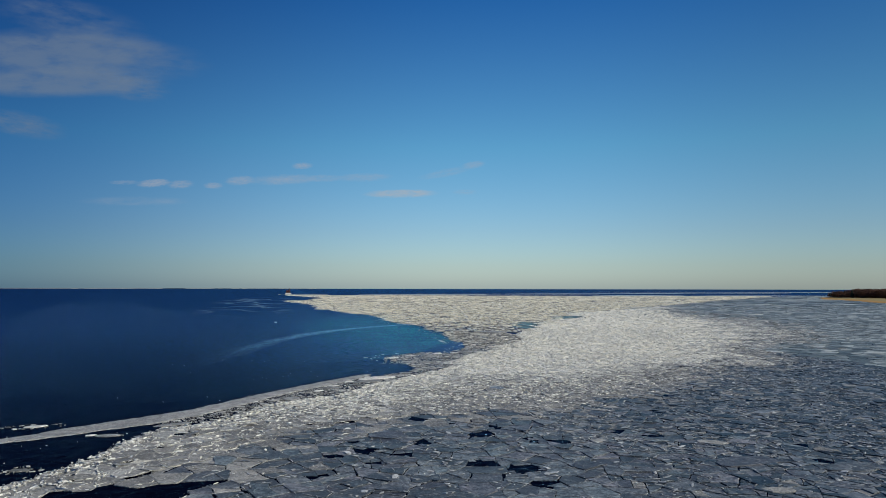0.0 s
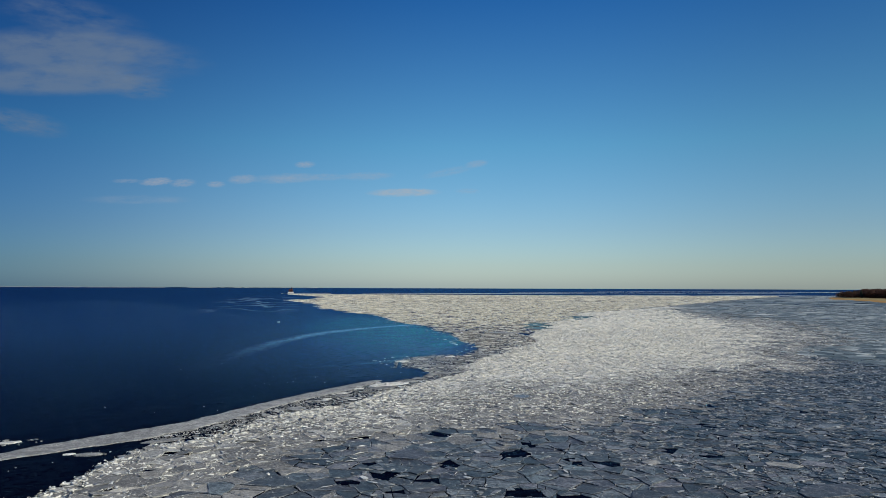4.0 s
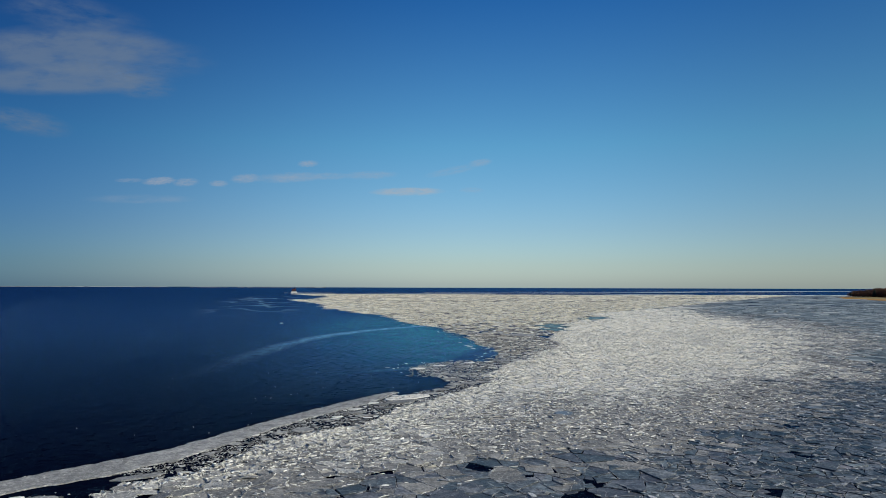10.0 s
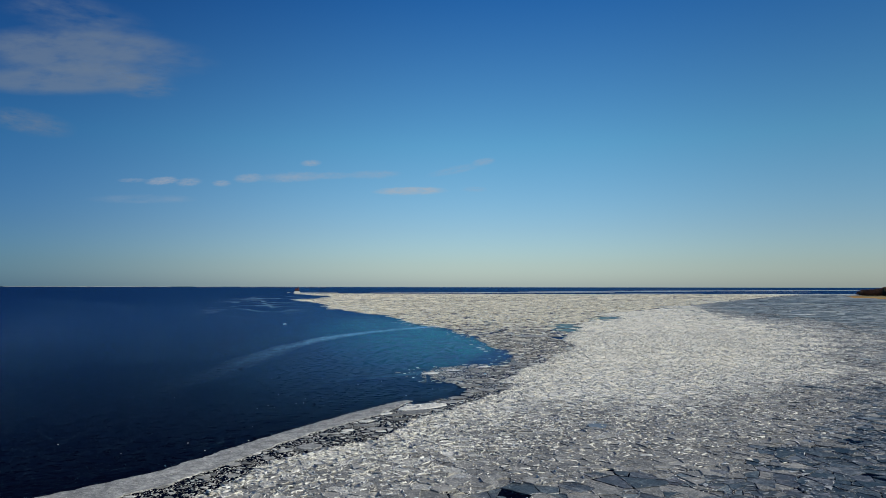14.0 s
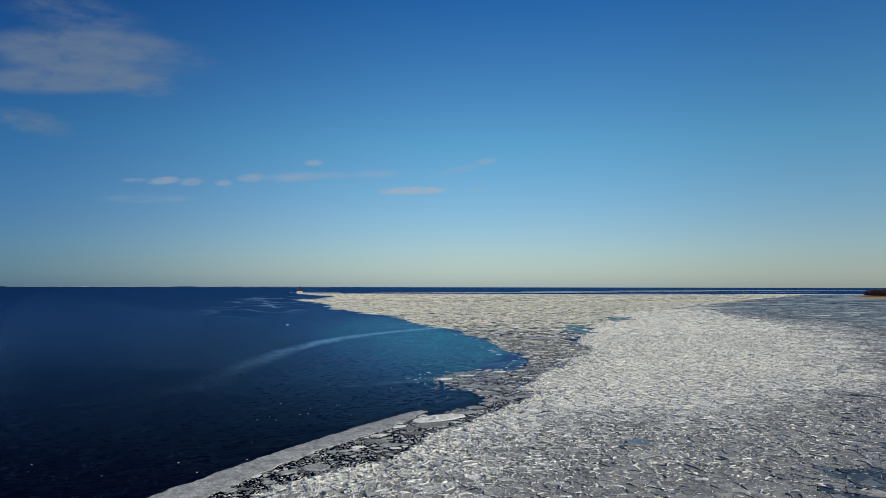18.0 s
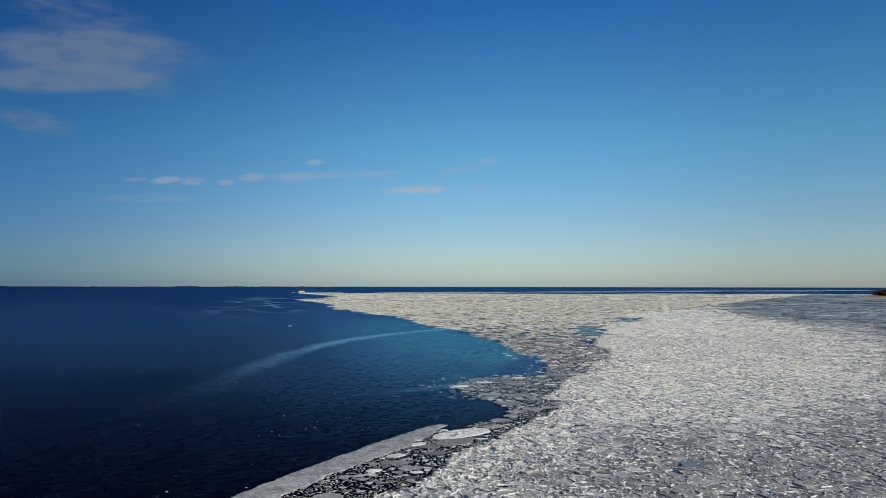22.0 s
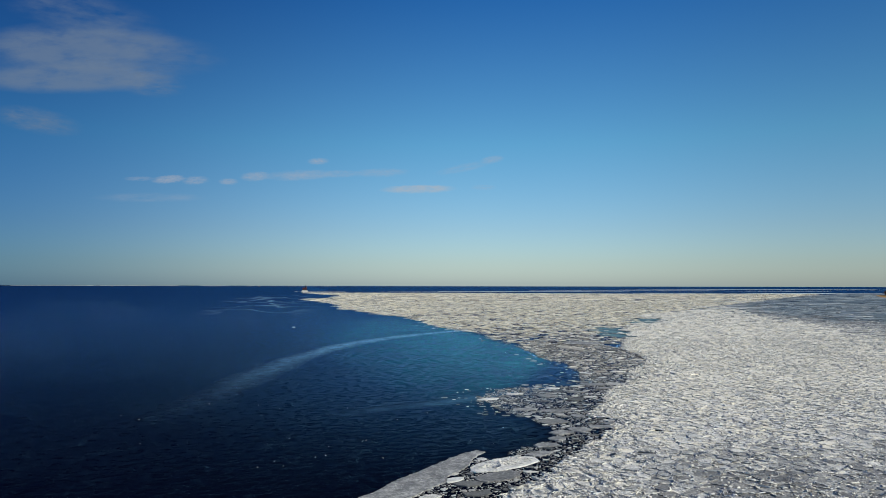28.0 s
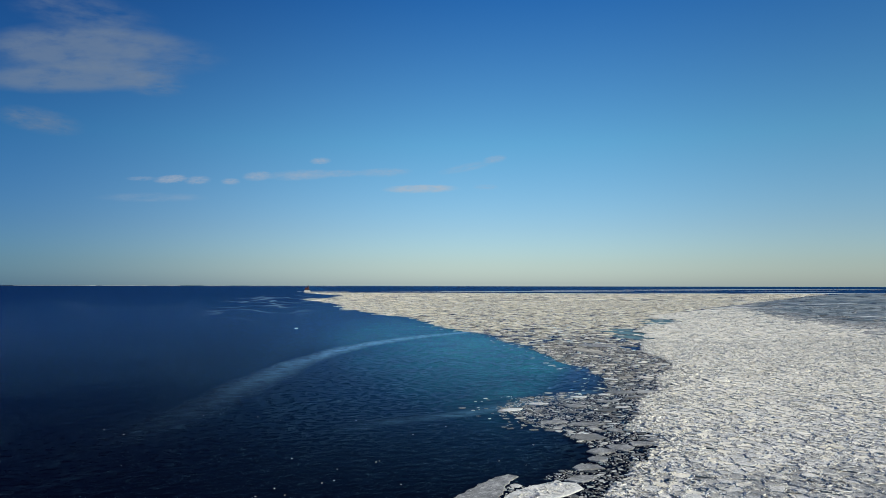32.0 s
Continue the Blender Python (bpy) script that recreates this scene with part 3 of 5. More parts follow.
def shards(name, spot, z, way, tilt, length, high, thick, mat, rng):
    """Broken plates of ice standing or leaning on the field: each an uneven four-cornered slab, its long side along way, leaning by tilt."""
    k = len(spot)
    u = np.stack([np.cos(way), np.sin(way), np.zeros(k)], 1)
    side = np.stack([-np.sin(way), np.cos(way), np.zeros(k)], 1)
    up = side * np.cos(tilt)[:, None] + np.array([0, 0, 1.0]) * np.sin(tilt)[:, None]
    nrm = np.cross(u, up)
    base = np.stack([spot[:, 0], spot[:, 1], z], 1)
    vs = []
    for face in (0, 1):
        for su, sv in ((-1, -0.35), (1, -0.35), (1, 1), (-1, 1)):
            a = (0.5 * su * length * rng.uniform(0.1 if sv > 0 else 0.75, 0.95, k))[:, None]
            b = (sv * high * rng.uniform(0.25, 1.2, k))[:, None]
            vs.append(base + u * a + up * b + nrm * (thick * (0.5 - face))[:, None])
    verts = np.stack(vs, 1).reshape(-1, 3)
    f = np.array([(0, 1, 2, 3), (7, 6, 5, 4), (1, 5, 6, 2), (2, 6, 7, 3), (3, 7, 4, 0)])
    quads = (np.arange(k)[:, None, None] * 8 + f[None]).reshape(-1, 4)
    return quick_mesh(name, verts, quads, mat)


seeds = [scatter(-70, 0, -160, -20, 4.0, rng=rng), scatter(-60, 10, -20, 55, 1.9, rng=rng, keep=0.8), scatter(-45, 30, 55, 104, 1.8, rng=rng, keep=0.74), scatter(-20, 180, 104, 180, 1.35, rng=rng, keep=0.76),
         scatter(-10, 330, 180, 300, 1.7, rng=rng, keep=0.85), scatter(60, 340, 300, 520, 3.0, rng=rng, keep=0.9), scatter(180, 940, 520, 1180, 6.0, rng=rng)]
fine = np.concatenate([scatter(-34, 34, 70, 160, 0.72, rng=rng, keep=0.85), scatter(20, 130, 150, 330, 0.85, rng=rng, keep=0.85)])
coarse = np.concatenate(seeds)
rim_far = line_distance(WHITE_EDGE, coarse)
fine = fine[line_distance(WHITE_EDGE, fine) < 2.2]
coarse = coarse[(rim_far > 2.4) | (coarse[:, 1] < 70) | (coarse[:, 1] > 330)]
pts, cells = voronoi(np.concatenate([coarse, fine]))
w1 = ragged_edge(pts)
white, thin = whiteness(pts), thinness(pts)
in_field = within(FIELD, w1) & ~within(POND, pts) & ~in_pool(w1)
from_water = line_distance(WHITE_EDGE, pts)
rubble, mid_rubble, dull_rubble, far_rubble, loose = Slabs(), Slabs(), Slabs(), Slabs(), []
edges = []
for p, c, a, d, e, lean in zip(pts, cells, in_field, white, from_water, thin):
    if not a or len(c) < 3 or d < 0.22 + 0.35 * rng.random() or np.abs(c - p).max() > (4.2 if 60 < p[1] < 300 else 10):
        continue
    near = p[1] < 300
    cen = c.mean(0)
    poly = cen + (c - cen) * (1.05 if near else 1.1)
    calm = noise.noise((p[0] / 12, p[1] / 12, 4.0)) * 0.5 + 0.5
    tilt = min(0.22, abs(rng.normal(0, 0.04 + 0.04 * calm + 0.02 * (e < 9)) * (1.0 if p[1] < 140 else 0.65)))
    z = 0.14 + rng.uniform(-0.03, 0.05) + 0.12 * max(0.0, calm - 0.5)
    th = rng.uniform(0.08, 0.16)
    way = rng.uniform(0, 6.28)
    # nearer slabs duller: the steeper view of lit ridges is put into their tone
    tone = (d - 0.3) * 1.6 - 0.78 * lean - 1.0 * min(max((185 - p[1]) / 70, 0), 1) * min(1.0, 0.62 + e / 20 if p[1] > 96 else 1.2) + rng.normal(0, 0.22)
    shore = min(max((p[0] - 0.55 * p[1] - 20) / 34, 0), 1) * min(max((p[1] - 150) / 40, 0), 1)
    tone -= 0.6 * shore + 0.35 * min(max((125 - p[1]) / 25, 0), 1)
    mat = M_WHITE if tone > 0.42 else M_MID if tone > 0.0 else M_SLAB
    if p[1] < 118 and p[0] < 22 and len(loose) < 298 and p[1] > 62 and e > 1.5:
        loose.append((poly, z, th, tilt, way, mat))
    elif mat != M_WHITE and (near or shore > 0.3):
        (mid_rubble if mat == M_MID else dull_rubble).add(poly, z, th, tilt, way)
    else:
        # farther slabs take the paler copy with the grazing brightness in its colour
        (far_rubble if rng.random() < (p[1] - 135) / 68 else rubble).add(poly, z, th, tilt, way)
    if -20 < p[1] < 520:
        for q0, q1 in zip(c, np.roll(c, -1, 0)):
            s = math.hypot(*(q1 - q0))
            if 0.3 < s < 6:
                edges.append((*q0, *q1, s, z, d * (1 - 0.5 * lean) * (1 - 0.45 * shore) * (1 - 0.6 * min(max((128 - p[1]) / 22, 0), 1)), e, p[1]))
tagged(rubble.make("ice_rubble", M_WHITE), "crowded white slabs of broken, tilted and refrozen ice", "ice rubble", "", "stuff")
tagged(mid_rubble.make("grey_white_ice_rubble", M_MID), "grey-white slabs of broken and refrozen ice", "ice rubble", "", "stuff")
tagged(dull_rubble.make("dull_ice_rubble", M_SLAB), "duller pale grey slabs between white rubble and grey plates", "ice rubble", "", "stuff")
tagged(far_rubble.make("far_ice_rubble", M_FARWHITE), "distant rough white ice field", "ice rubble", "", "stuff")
for poly, z, th, tilt, way, mat in loose:
    single("ice_slab", poly, z, th, mat, tilt, way, 0.03, "tilted pale slab of broken ice in the rubble field", "ice slab", "white ice slabs")


def shards_along(name, rows, per_metre, grow, size, high, stray, mat, label):
    """Thin broken lips and flakes along the sides of the slabs: more of them where the field is roughest."""
    rows = np.array(rows)
    rough = 0.5 + 0.5 * smooth_noise(rows[:, :2], 6, 14.0)
    lines = np.clip(1.2 - 6.0 * np.abs(smooth_noise(rows[:, :2], 15, 25.0)), 0.0, 1.0)
    rim = np.clip(1 - rows[:, 7] / 9, 0, 1)
    want = per_metre * rows[:, 4] * rows[:, 6] ** 1.3 * (0.45 + 0.8 * rough ** 2 + 0.7 * lines + 0.8 * rim)
    many = np.floor(want + rng.random(len(rows))).astype(int)
    r = np.repeat(rows, many, 0)
    k = len(r)
    t = rng.uniform(0.0, 1.0, k)[:, None]
    edge = r[:, 2:4] - r[:, 0:2]
    spot = r[:, 0:2] + edge * t + rng.normal(0, stray, (k, 2)) * grow
    way = np.arctan2(edge[:, 1], edge[:, 0]) + rng.normal(0, 0.2 + stray, k) + np.where(rng.random(k) < 0.5, 0, np.pi)
    big = 1 + 0.4 * np.clip(1 - r[:, 7] / 9, 0, 1)
    length = np.clip(rng.lognormal(math.log(size), 0.5, k), 0.12, 1.7) * grow
    rise = np.minimum(length * rng.uniform(0.2, 0.6, k), high * (rng.uniform(0.5, 1.2, k) + 0.9 * rng.random(k) ** 4)) * grow * big
    tilt = np.clip(np.abs(rng.normal(0.6, 0.35, k)), 0.1, 1.35)
    thick = rng.uniform(0.012, 0.035, k) * (0.5 + 0.5 * grow)
    z = r[:, 5] + 0.02 + rng.uniform(0, 0.04, k)
    tagged(shards(name, spot, z, way, tilt, length, rise, thick, mat, rng), label, "ice shards", "", "stuff")


# ---- grey plates of thin ice ----
def split(poly, area, rng):
    """A convex plate broken along straight lines until its pieces are small enough."""
    x, y = poly[:, 0], poly[:, 1]
    size = 0.5 * abs(np.dot(x, np.roll(y, -1)) - np.dot(y, np.roll(x, -1)))
    if size < area * rng.lognormal(0, 0.6) or len(poly) < 3:
        return [poly]
    c = poly.mean(0) + rng.normal(0, 0.12, 2) * math.sqrt(size)
    d = poly - poly.mean(0)
    long_way = math.atan2(*np.linalg.eigh(d.T @ d)[1][::-1, 1]) + math.pi / 2 + rng.normal(0, 0.45)
    n = np.array([-math.sin(long_way), math.cos(long_way)])
    h = (poly - c) @ n
    parts_a, parts_b = [], []
    for i in range(len(poly)):
        j = (i + 1) % len(poly)
        (parts_a if h[i] >= 0 else parts_b).append(poly[i])
        if h[i] * h[j] < 0:
            cut = poly[i] + (poly[j] - poly[i]) * (h[i] / (h[i] - h[j]))
            parts_a.append(cut)
            parts_b.append(cut)
    if len(parts_a) < 3 or len(parts_b) < 3:
        return [poly]
    return split(np.array(parts_a), area, rng) + split(np.array(parts_b), area, rng)


# flakes frozen onto the large pale floe by the strip
for k in range(60):
    a, r = rng.uniform(0, 6.28), math.sqrt(rng.random())
    fx, fy = math.cos(a) * r * 4.0, math.sin(a) * r * 1.2
    q = np.array([21.3 + fx * 0.913 - fy * 0.408, 148.4 + fx * 0.408 + fy * 0.913])
    edges.append((*q, *(q + rng.normal(0, 0.4, 2)), 0.5, 0.10, 0.9, 4.0, 148.0))
# open leads between the plates: place and half width
LEADS = [(26.9, 87.8, 1.3), (31.2, 92.5, 1.0), (18.8, 85.1, 1.0), (23.9, 72.7, 1.3), (27.6, 69.5, 1.5), (27.6, 63.5, 1.2), (33.4, 81.8, 0.8), (47.0, 84.8, 0.9), (15.4, 79.1, 0.8),
         (6.9, 79.8, 0.8), (10.8, 81.8, 1.1), (4.5, 71.7, 0.8), (11.1, 75.3, 0.6), (62.7, 65.3, 0.9), (66.4, 72.4, 0.7), (10.3, 87.1, 0.8), (20.6, 100.4, 0.9), (33.4, 84.3, 0.8),
         (50.1, 81.7, 0.8), (36.2, 81.2, 0.6), (25.9, 96.0, 0.6), (71.0, 112.5, 0.9), (60.0, 98.0, 0.8), (82.0, 104.0, 0.8)]
lead_at = np.array([q[:2] for q in LEADS])
seeds = [scatter(-60, 420, -160, -40, 8, rng=rng), scatter(-60, 150, -40, 45, 4.0, rng=rng, keep=0.9), scatter(150, 420, -40, 45, 7, rng=rng), scatter(-30, 44, 45, 130, 3.4, rng=rng), scatter(44, 150, 45, 210, 3.2, rng=rng),
         scatter(40, 330, 210, 330, 3.0, rng=rng, keep=0.9), scatter(150, 330, 45, 210, 4.2, rng=rng, keep=0.9), scatter(200, 700, 330, 600, 5.0, rng=rng, keep=0.9), scatter(330, 640, 60, 330, 5, rng=rng, keep=0.9),
         scatter(300, 1300, 600, 1330, 16, rng=rng, keep=0.9)]
pts = np.concatenate(seeds)
clear = np.ones(len(pts), bool)
for x, y, r in LEADS:
    clear &= np.hypot(pts[:, 0] - x, pts[:, 1] - y) > r + 1.0
pts, cells = voronoi(np.concatenate([pts[clear], lead_at]))
white = whiteness(pts)
in_grey = (white < 0.75) & within(FIELD, pts) & ~within(POND, pts)
plates, thin_plates, pale_plates, far_plates, near_list, pale_list, chunks, plate_rims = Slabs(), Slabs(), Slabs(), Slabs(), [], [], [], []
for p, c, g, d in zip(pts, cells, in_grey, white):
    if not g or len(c) < 3 or np.abs(c - p).max() > (7 if 52 < p[1] < 200 and p[0] < 140 else 24):
        continue
    near = -40 < p[1] < 210 and p[0] < 150
    lead = np.hypot(*(lead_at - p).T).argmin()
    if np.hypot(*(lead_at[lead] - p)) < 0.05:
        # a lead stays open in the middle; slivers of its rim remain
        for q in split(c, 2.0, rng):
            m = q.mean(0)
            if np.hypot(*(m - p)) > LEADS[lead][2] * 1.25:
                plates.add(ragged(q, 0.06, rng, 0.05), 0.06, 0.2, 0.01, rng.uniform(0, 6.28), 0.03)
        continue
    if not near:
        far_plates.add(ragged(c, 0.15, rng), 0.07 + rng.uniform(-0.02, 0.07), 0.2, abs(rng.normal(0, 0.012)), rng.uniform(0, 6.28))
        continue
    fine = 0.5 + 0.5 * noise.noise((p[0] / 11, p[1] / 11, 31.0))
    area = (8.5 if p[0] < 38 else 3.2) * (0.4 + 1.1 * fine)
    for q in split(c, area, rng):
        chunks.append((q, d))
for q, d in chunks:
    m = q.mean(0)
    span = np.ptp(q, axis=0).max()
    over = rng.random() < 0.16
    poly = ragged(q, rng.uniform(0.0, 0.06) if rng.random() < 0.66 else rng.uniform(0.08, 0.28), rng, 0.055)
    turn = rng.normal(0, 0.025)
    poly = m + (poly - m) @ np.array([[math.cos(turn), math.sin(turn)], [-math.sin(turn), math.cos(turn)]]) * (1.10 if over else 1.0) + rng.normal(0, 0.03, 2)
    z = (0.15 if over else 0.07) + rng.uniform(-0.02, 0.05)
    tilt = abs(rng.normal(0, 0.022 if over else 0.010))
    if 56 < m[1] < 150 and m[0] < 110:
        plate_rims += [(*q0, *q1, math.hypot(*(q1 - q0)), z, 0.34, 99.0, m[1]) for q0, q1 in zip(poly, np.roll(poly, -1, 0))]
    if d > 0.04:
        edges += [(*q0, *q1, math.hypot(*(q1 - q0)), z, 0.5 * d, 99.0, m[1]) for q0, q1 in zip(q, np.roll(q, -1, 0))]
    pale = rng.random() < 3.2 * d + 0.02
    if 58 < m[1] < 104 and m[0] < 66 and span > 1.5 and not pale and len(near_list) < 297:
        near_list.append((poly, z, tilt, rng.uniform(0, 6.28)))
    else:
        if pale and m[1] < 130 and span > 1.3 and len(pale_list) < 298:
            pale_list.append((poly, z, tilt, rng.uniform(0, 6.28)))
            continue
        (pale_plates if pale else thin_plates if rng.random() < (m[0] - 38) / 34 else plates).add(poly, z, 0.16, tilt, rng.uniform(0, 6.28), 0.035)
tagged(pale_plates.make("pale_ice_plates", M_SLAB), "paler plates of ice between the white rubble and the grey plates", "ice floes", "", "stuff")
for poly, z, tilt, way in near_list:
    single("grey_ice_floe", poly, z, 0.2, M_GREY, tilt, way, 0.035, "flat blue-grey plate of thin ice between dark cracks", "ice floe", "grey ice plates")
for poly, z, tilt, way in pale_list:
    single("pale_ice_floe", poly, z, 0.16, M_SLAB, tilt, way, 0.035, "pale grey plate of ice at the fringe of the rubble", "ice floe", "pale ice plates")
tagged(thin_plates.make("thin_ice_plates", M_THIN), "thinner dark blue-grey plates of ice near the shore side", "ice floes", "", "stuff")
tagged(plates.make("grey_ice_plates", M_GREY), "angular blue-grey plates of thin ice with dark cracks", "ice floes", "", "stuff")
tagged(far_plates.make("far_grey_ice", M_FARGREY), "distant grey-blue ice with pale streaks", "ice field", "", "stuff")


for low, high, per_metre, grow, label in [(-20, 135, 1.0, 1.0, "lips of ice pushed up between slabs"), (135, 200, 0.85, 1.1, "lips of ice pushed up across the field"),
                                          (200, 310, 0.5, 1.3, "lips of ice pushed up across the broad field"), (310, 999, 0.22, 1.7, "lips of ice on the distant pale field")]:
    here = [e for e in edges if low <= e[8] < high]
    shards_along("ice_lips", here, 2.2 * per_metre, grow, 0.70, 0.12 if low < 130 else 0.085, 0.10, M_RIDGE, "thin bright white " + label)
    shards_along("ice_flakes", here, (2.6 if low < 130 else 1.3) * per_metre, grow, 0.30, 0.085, 0.32, M_WHITE, "small white flakes between the " + label)


shards_along("plate_rims", plate_rims, 3.0, 1.0, 0.75, 0.035, 0.04, M_RIM, "thin pale rims pushed up where grey plates meet")


def over_lead(p):
    return (np.hypot(*(lead_at - p).T) < 2.0).any()


# broken fragments strewn over the plates, thin and pale, in drifts
chips = Slabs()
cp = np.concatenate([scatter(-5, 150, 55, 105, 0.95, rng=rng, keep=0.8), scatter(-5, 150, 105, 210, 0.85, rng=rng, keep=0.85)])
cp = cp[within(GREY, cp + np.array([-3.0, 3.0])) & ~within(POND, cp)]
drift = smooth_noise(cp, 7, 1.0)
for p, f in zip(cp, drift):
    if rng.random() > np.clip(0.20 + 1.1 * f + 0.12 * (p[0] > 38) + 0.3 * (p[1] > 120), 0.03, 0.95) or over_lead(p):
        continue
    L = 0.07 + 0.5 * rng.random() ** 2.2
    chips.add(blob(p[0], p[1], L, L * rng.uniform(0.25, 0.7), rng.normal(0.1, 0.7), int(rng.integers(4, 7)), rng, 0.3), 0.16 + rng.uniform(0, 0.05), 0.07, rng.uniform(0.0, 0.22), rng.uniform(0, 6.28))
tagged(chips.make("ice_chips", M_RIM), "small pale chips of ice scattered over the grey plates", "ice chips", "", "stuff")
fp = np.concatenate([scatter(40, 330, 200, 330, 2.0, rng=rng, keep=0.9), scatter(150, 330, 60, 200, 2.4, rng=rng, keep=0.8), scatter(180, 700, 330, 620, 4.6, rng=rng, keep=0.9)])
fp = fp[within(FIELD, fp)]
fw = whiteness(fp)
fp = fp[rng.random(len(fp)) < np.clip(0.12 + 0.16 * (fp[:, 1] > 210) + 0.6 * fw + 0.6 * smooth_noise(fp * np.array([0.5, 1.0]), 24, 8.0), 0, 1) * (fw < 0.9)]
k = len(fp)
long_side = np.minimum(rng.lognormal(-0.3, 0.45, k), 1.6) * (1 + (fp[:, 1] > 330) * 1.3)
tagged(shards("ice_shards", fp, np.full(k, 0.16), rng.normal(0.1, 0.6, k), np.abs(rng.normal(0.35, 0.3, k)), long_side, long_side * rng.uniform(0.08, 0.25, k), np.full(k, 0.05), M_RIM, rng),
       "scattered pale fragments of ice on the far grey field", "ice shards", "", "stuff")

# ---- brash along the edge and the far pack ----
GRID, GX, GY = 0.15, -32.0, 94.0
taken = np.zeros((950, 1400), bool)


def place(x, y, rx, ry, turn, slack=0.25):
    """Claims the spot of a floe unless others lie there; says whether it was free."""
    r = max(rx, ry)
    i0, i1, j0, j1 = int((x - r - GX) / GRID), int((x + r - GX) / GRID) + 1, int((y - r - GY) / GRID), int((y + r - GY) / GRID) + 1
    if i0 < 0 or j0 < 0 or i1 >= taken.shape[0] or j1 >= taken.shape[1]:
        return False
    gx, gy = np.meshgrid(np.arange(i0, i1) * GRID + GX + GRID / 2 - x, np.arange(j0, j1) * GRID + GY + GRID / 2 - y, indexing="ij")
    c, s = math.cos(turn), math.sin(turn)
    m = ((gx * c + gy * s) / rx) ** 2 + ((gy * c - gx * s) / ry) ** 2 < 1
    here = taken[i0:i1, j0:j1]
    if m.any() and (here & m).sum() > slack * m.sum():
        return False
    here |= m
    return True


# floes that can be told apart: place, half length, half width, turn, material, label
NAMED = [(21.3, 148.4, 4.9, 2.1, 0.42, M_WHITE, "large rough pale floe beside the tip of the strip"),
         (26.4, 151.9, 1.7, 1.0, 0.3, M_STRIP, "wedge-shaped grey floe by the large pale floe"),
         (28.9, 155.9, 1.9, 1.2, 0.2, M_STRIP, "flat grey floe in the brash"),
         (36.4, 163.4, 2.0, 1.5, -0.2, M_STRIP, "angular pale grey floe in the brash"),
         (40.0, 164.8, 1.8, 1.1, 0.0, M_STRIP, "angular pale grey floe in the brash"),
         (42.6, 166.3, 1.4, 0.9, 0.1, M_STRIP, "grey floe in a notch of the ice edge"),
         (31.4, 158.9, 1.3, 1.0, 0.2, M_STRIP, "rounded pale grey floe in the brash"),
         (33.2, 162.2, 1.7, 1.2, 0.2, M_STRIP, "rounded pale grey floe in the brash"),
         (34.9, 169.4, 2.4, 1.7, 0.2, M_BRASH, "flat dark grey floe in the brash"),
         (40.1, 172.6, 1.2, 1.2, 0.1, M_STRIP, "grey floe in the brash"),
         (30.6, 189.6, 2.2, 1.0, 0.25, M_RIDGE, "white floe at the tip of the brash spur"),
         (33.6, 179.2, 2.2, 1.1, 0.1, M_STRIP, "pale floe on the near side of the brash spur"),
         (38.0, 177.2, 2.6, 1.3, -0.1, M_STRIP, "pale floe in the brash spur"),
         (36.7, 194.0, 1.6, 0.9, 0.0, M_WHITE, "white floe on the far side of the spur"),
         (41.8, 191.0, 1.9, 1.4, 0.1, M_STRIP, "grey floe in the brash spur"),
         (45.2, 186.2, 1.6, 1.3, 0.0, M_BRASH, "grey floe in the brash spur"),
         (45.9, 199.0, 1.7, 0.7, -0.15, M_RIDGE, "thin white floe beyond the brash spur"),
         (51.5, 200.7, 1.2, 0.6, 0.0, M_RIDGE, "thin white floe beyond the brash spur"),
         (48.8, 193.8, 2.0, 0.9, 0.05, M_STRIP, "pale oblong floe in the brash"),
         (55.9, 202.4, 2.7, 1.9, 0.1, M_STRIP, "wide flat grey floe in the brash"),
         (60.3, 201.8, 2.2, 1.7, 0.1, M_BRASH, "wide dark grey floe in the brash"),
         (56.0, 197.4, 2.3, 0.9, 0.1, M_STRIP, "pale oblong floe in the brash"),
         (91.6, 291.3, 6.0, 6.5, 0.1, M_STRIP, "broad smooth grey floe in the far brash"),
         (19.4, 143.9, 2.8, 1.5, 0.4, M_SLAB, "flat dark grey floe beside the large pale floe"),
         (14.4, 143.5, 1.4, 0.6, 0.5, M_RIDGE, "small white floe against the strip"),
         (15.6, 141.9, 1.6, 0.9, 0.1, M_BRASH, "grey floe in the brash"),
         (11.5, 132.6, 1.7, 0.75, 0.1, M_STRIP, "pale oblong floe in the brash"),
         (10.9, 138.4, 1.1, 0.8, 0.2, M_WHITE, "small white floe in the brash"),
         (15.7, 138.6, 1.5, 0.8, 0.0, M_BRASH, "grey floe in the brash"),
         (10.3, 135.2, 1.8, 0.9, 0.0, M_SLAB, "dark grey floe in the brash"),
         (7.6, 132.4, 0.9, 0.6, 0.3, M_WHITE, "small white floe in the brash"),
         (2.3, 123.9, 1.6, 1.4, 0.4, M_STRIP, "rounded pale grey floe in the brash"),
         (-0.6, 122.6, 1.3, 0.7, 0.6, M_STRIP, "small pale floe against the strip"),
         (-14.8, 103.7, 2.6, 0.8, 0.3, M_STRIP, "grey floe between the strip and the rubble"),
         (-22.2, 97.9, 1.5, 0.9, 0.0, M_STRIP, "small pale floe adrift in the dark lead"),
         (-24.4, 98.6, 0.7, 0.35, 0.2, M_RIDGE, "small white floe adrift in the dark lead"),
         (-34.0, 106.6, 1.6, 0.7, 0.2, M_BRASH, "thin grey floe in open water"),
         (-27.2, 81, 1.3, 0.6, 0.1, M_BRASH, "grey floe at the ragged ice edge")]
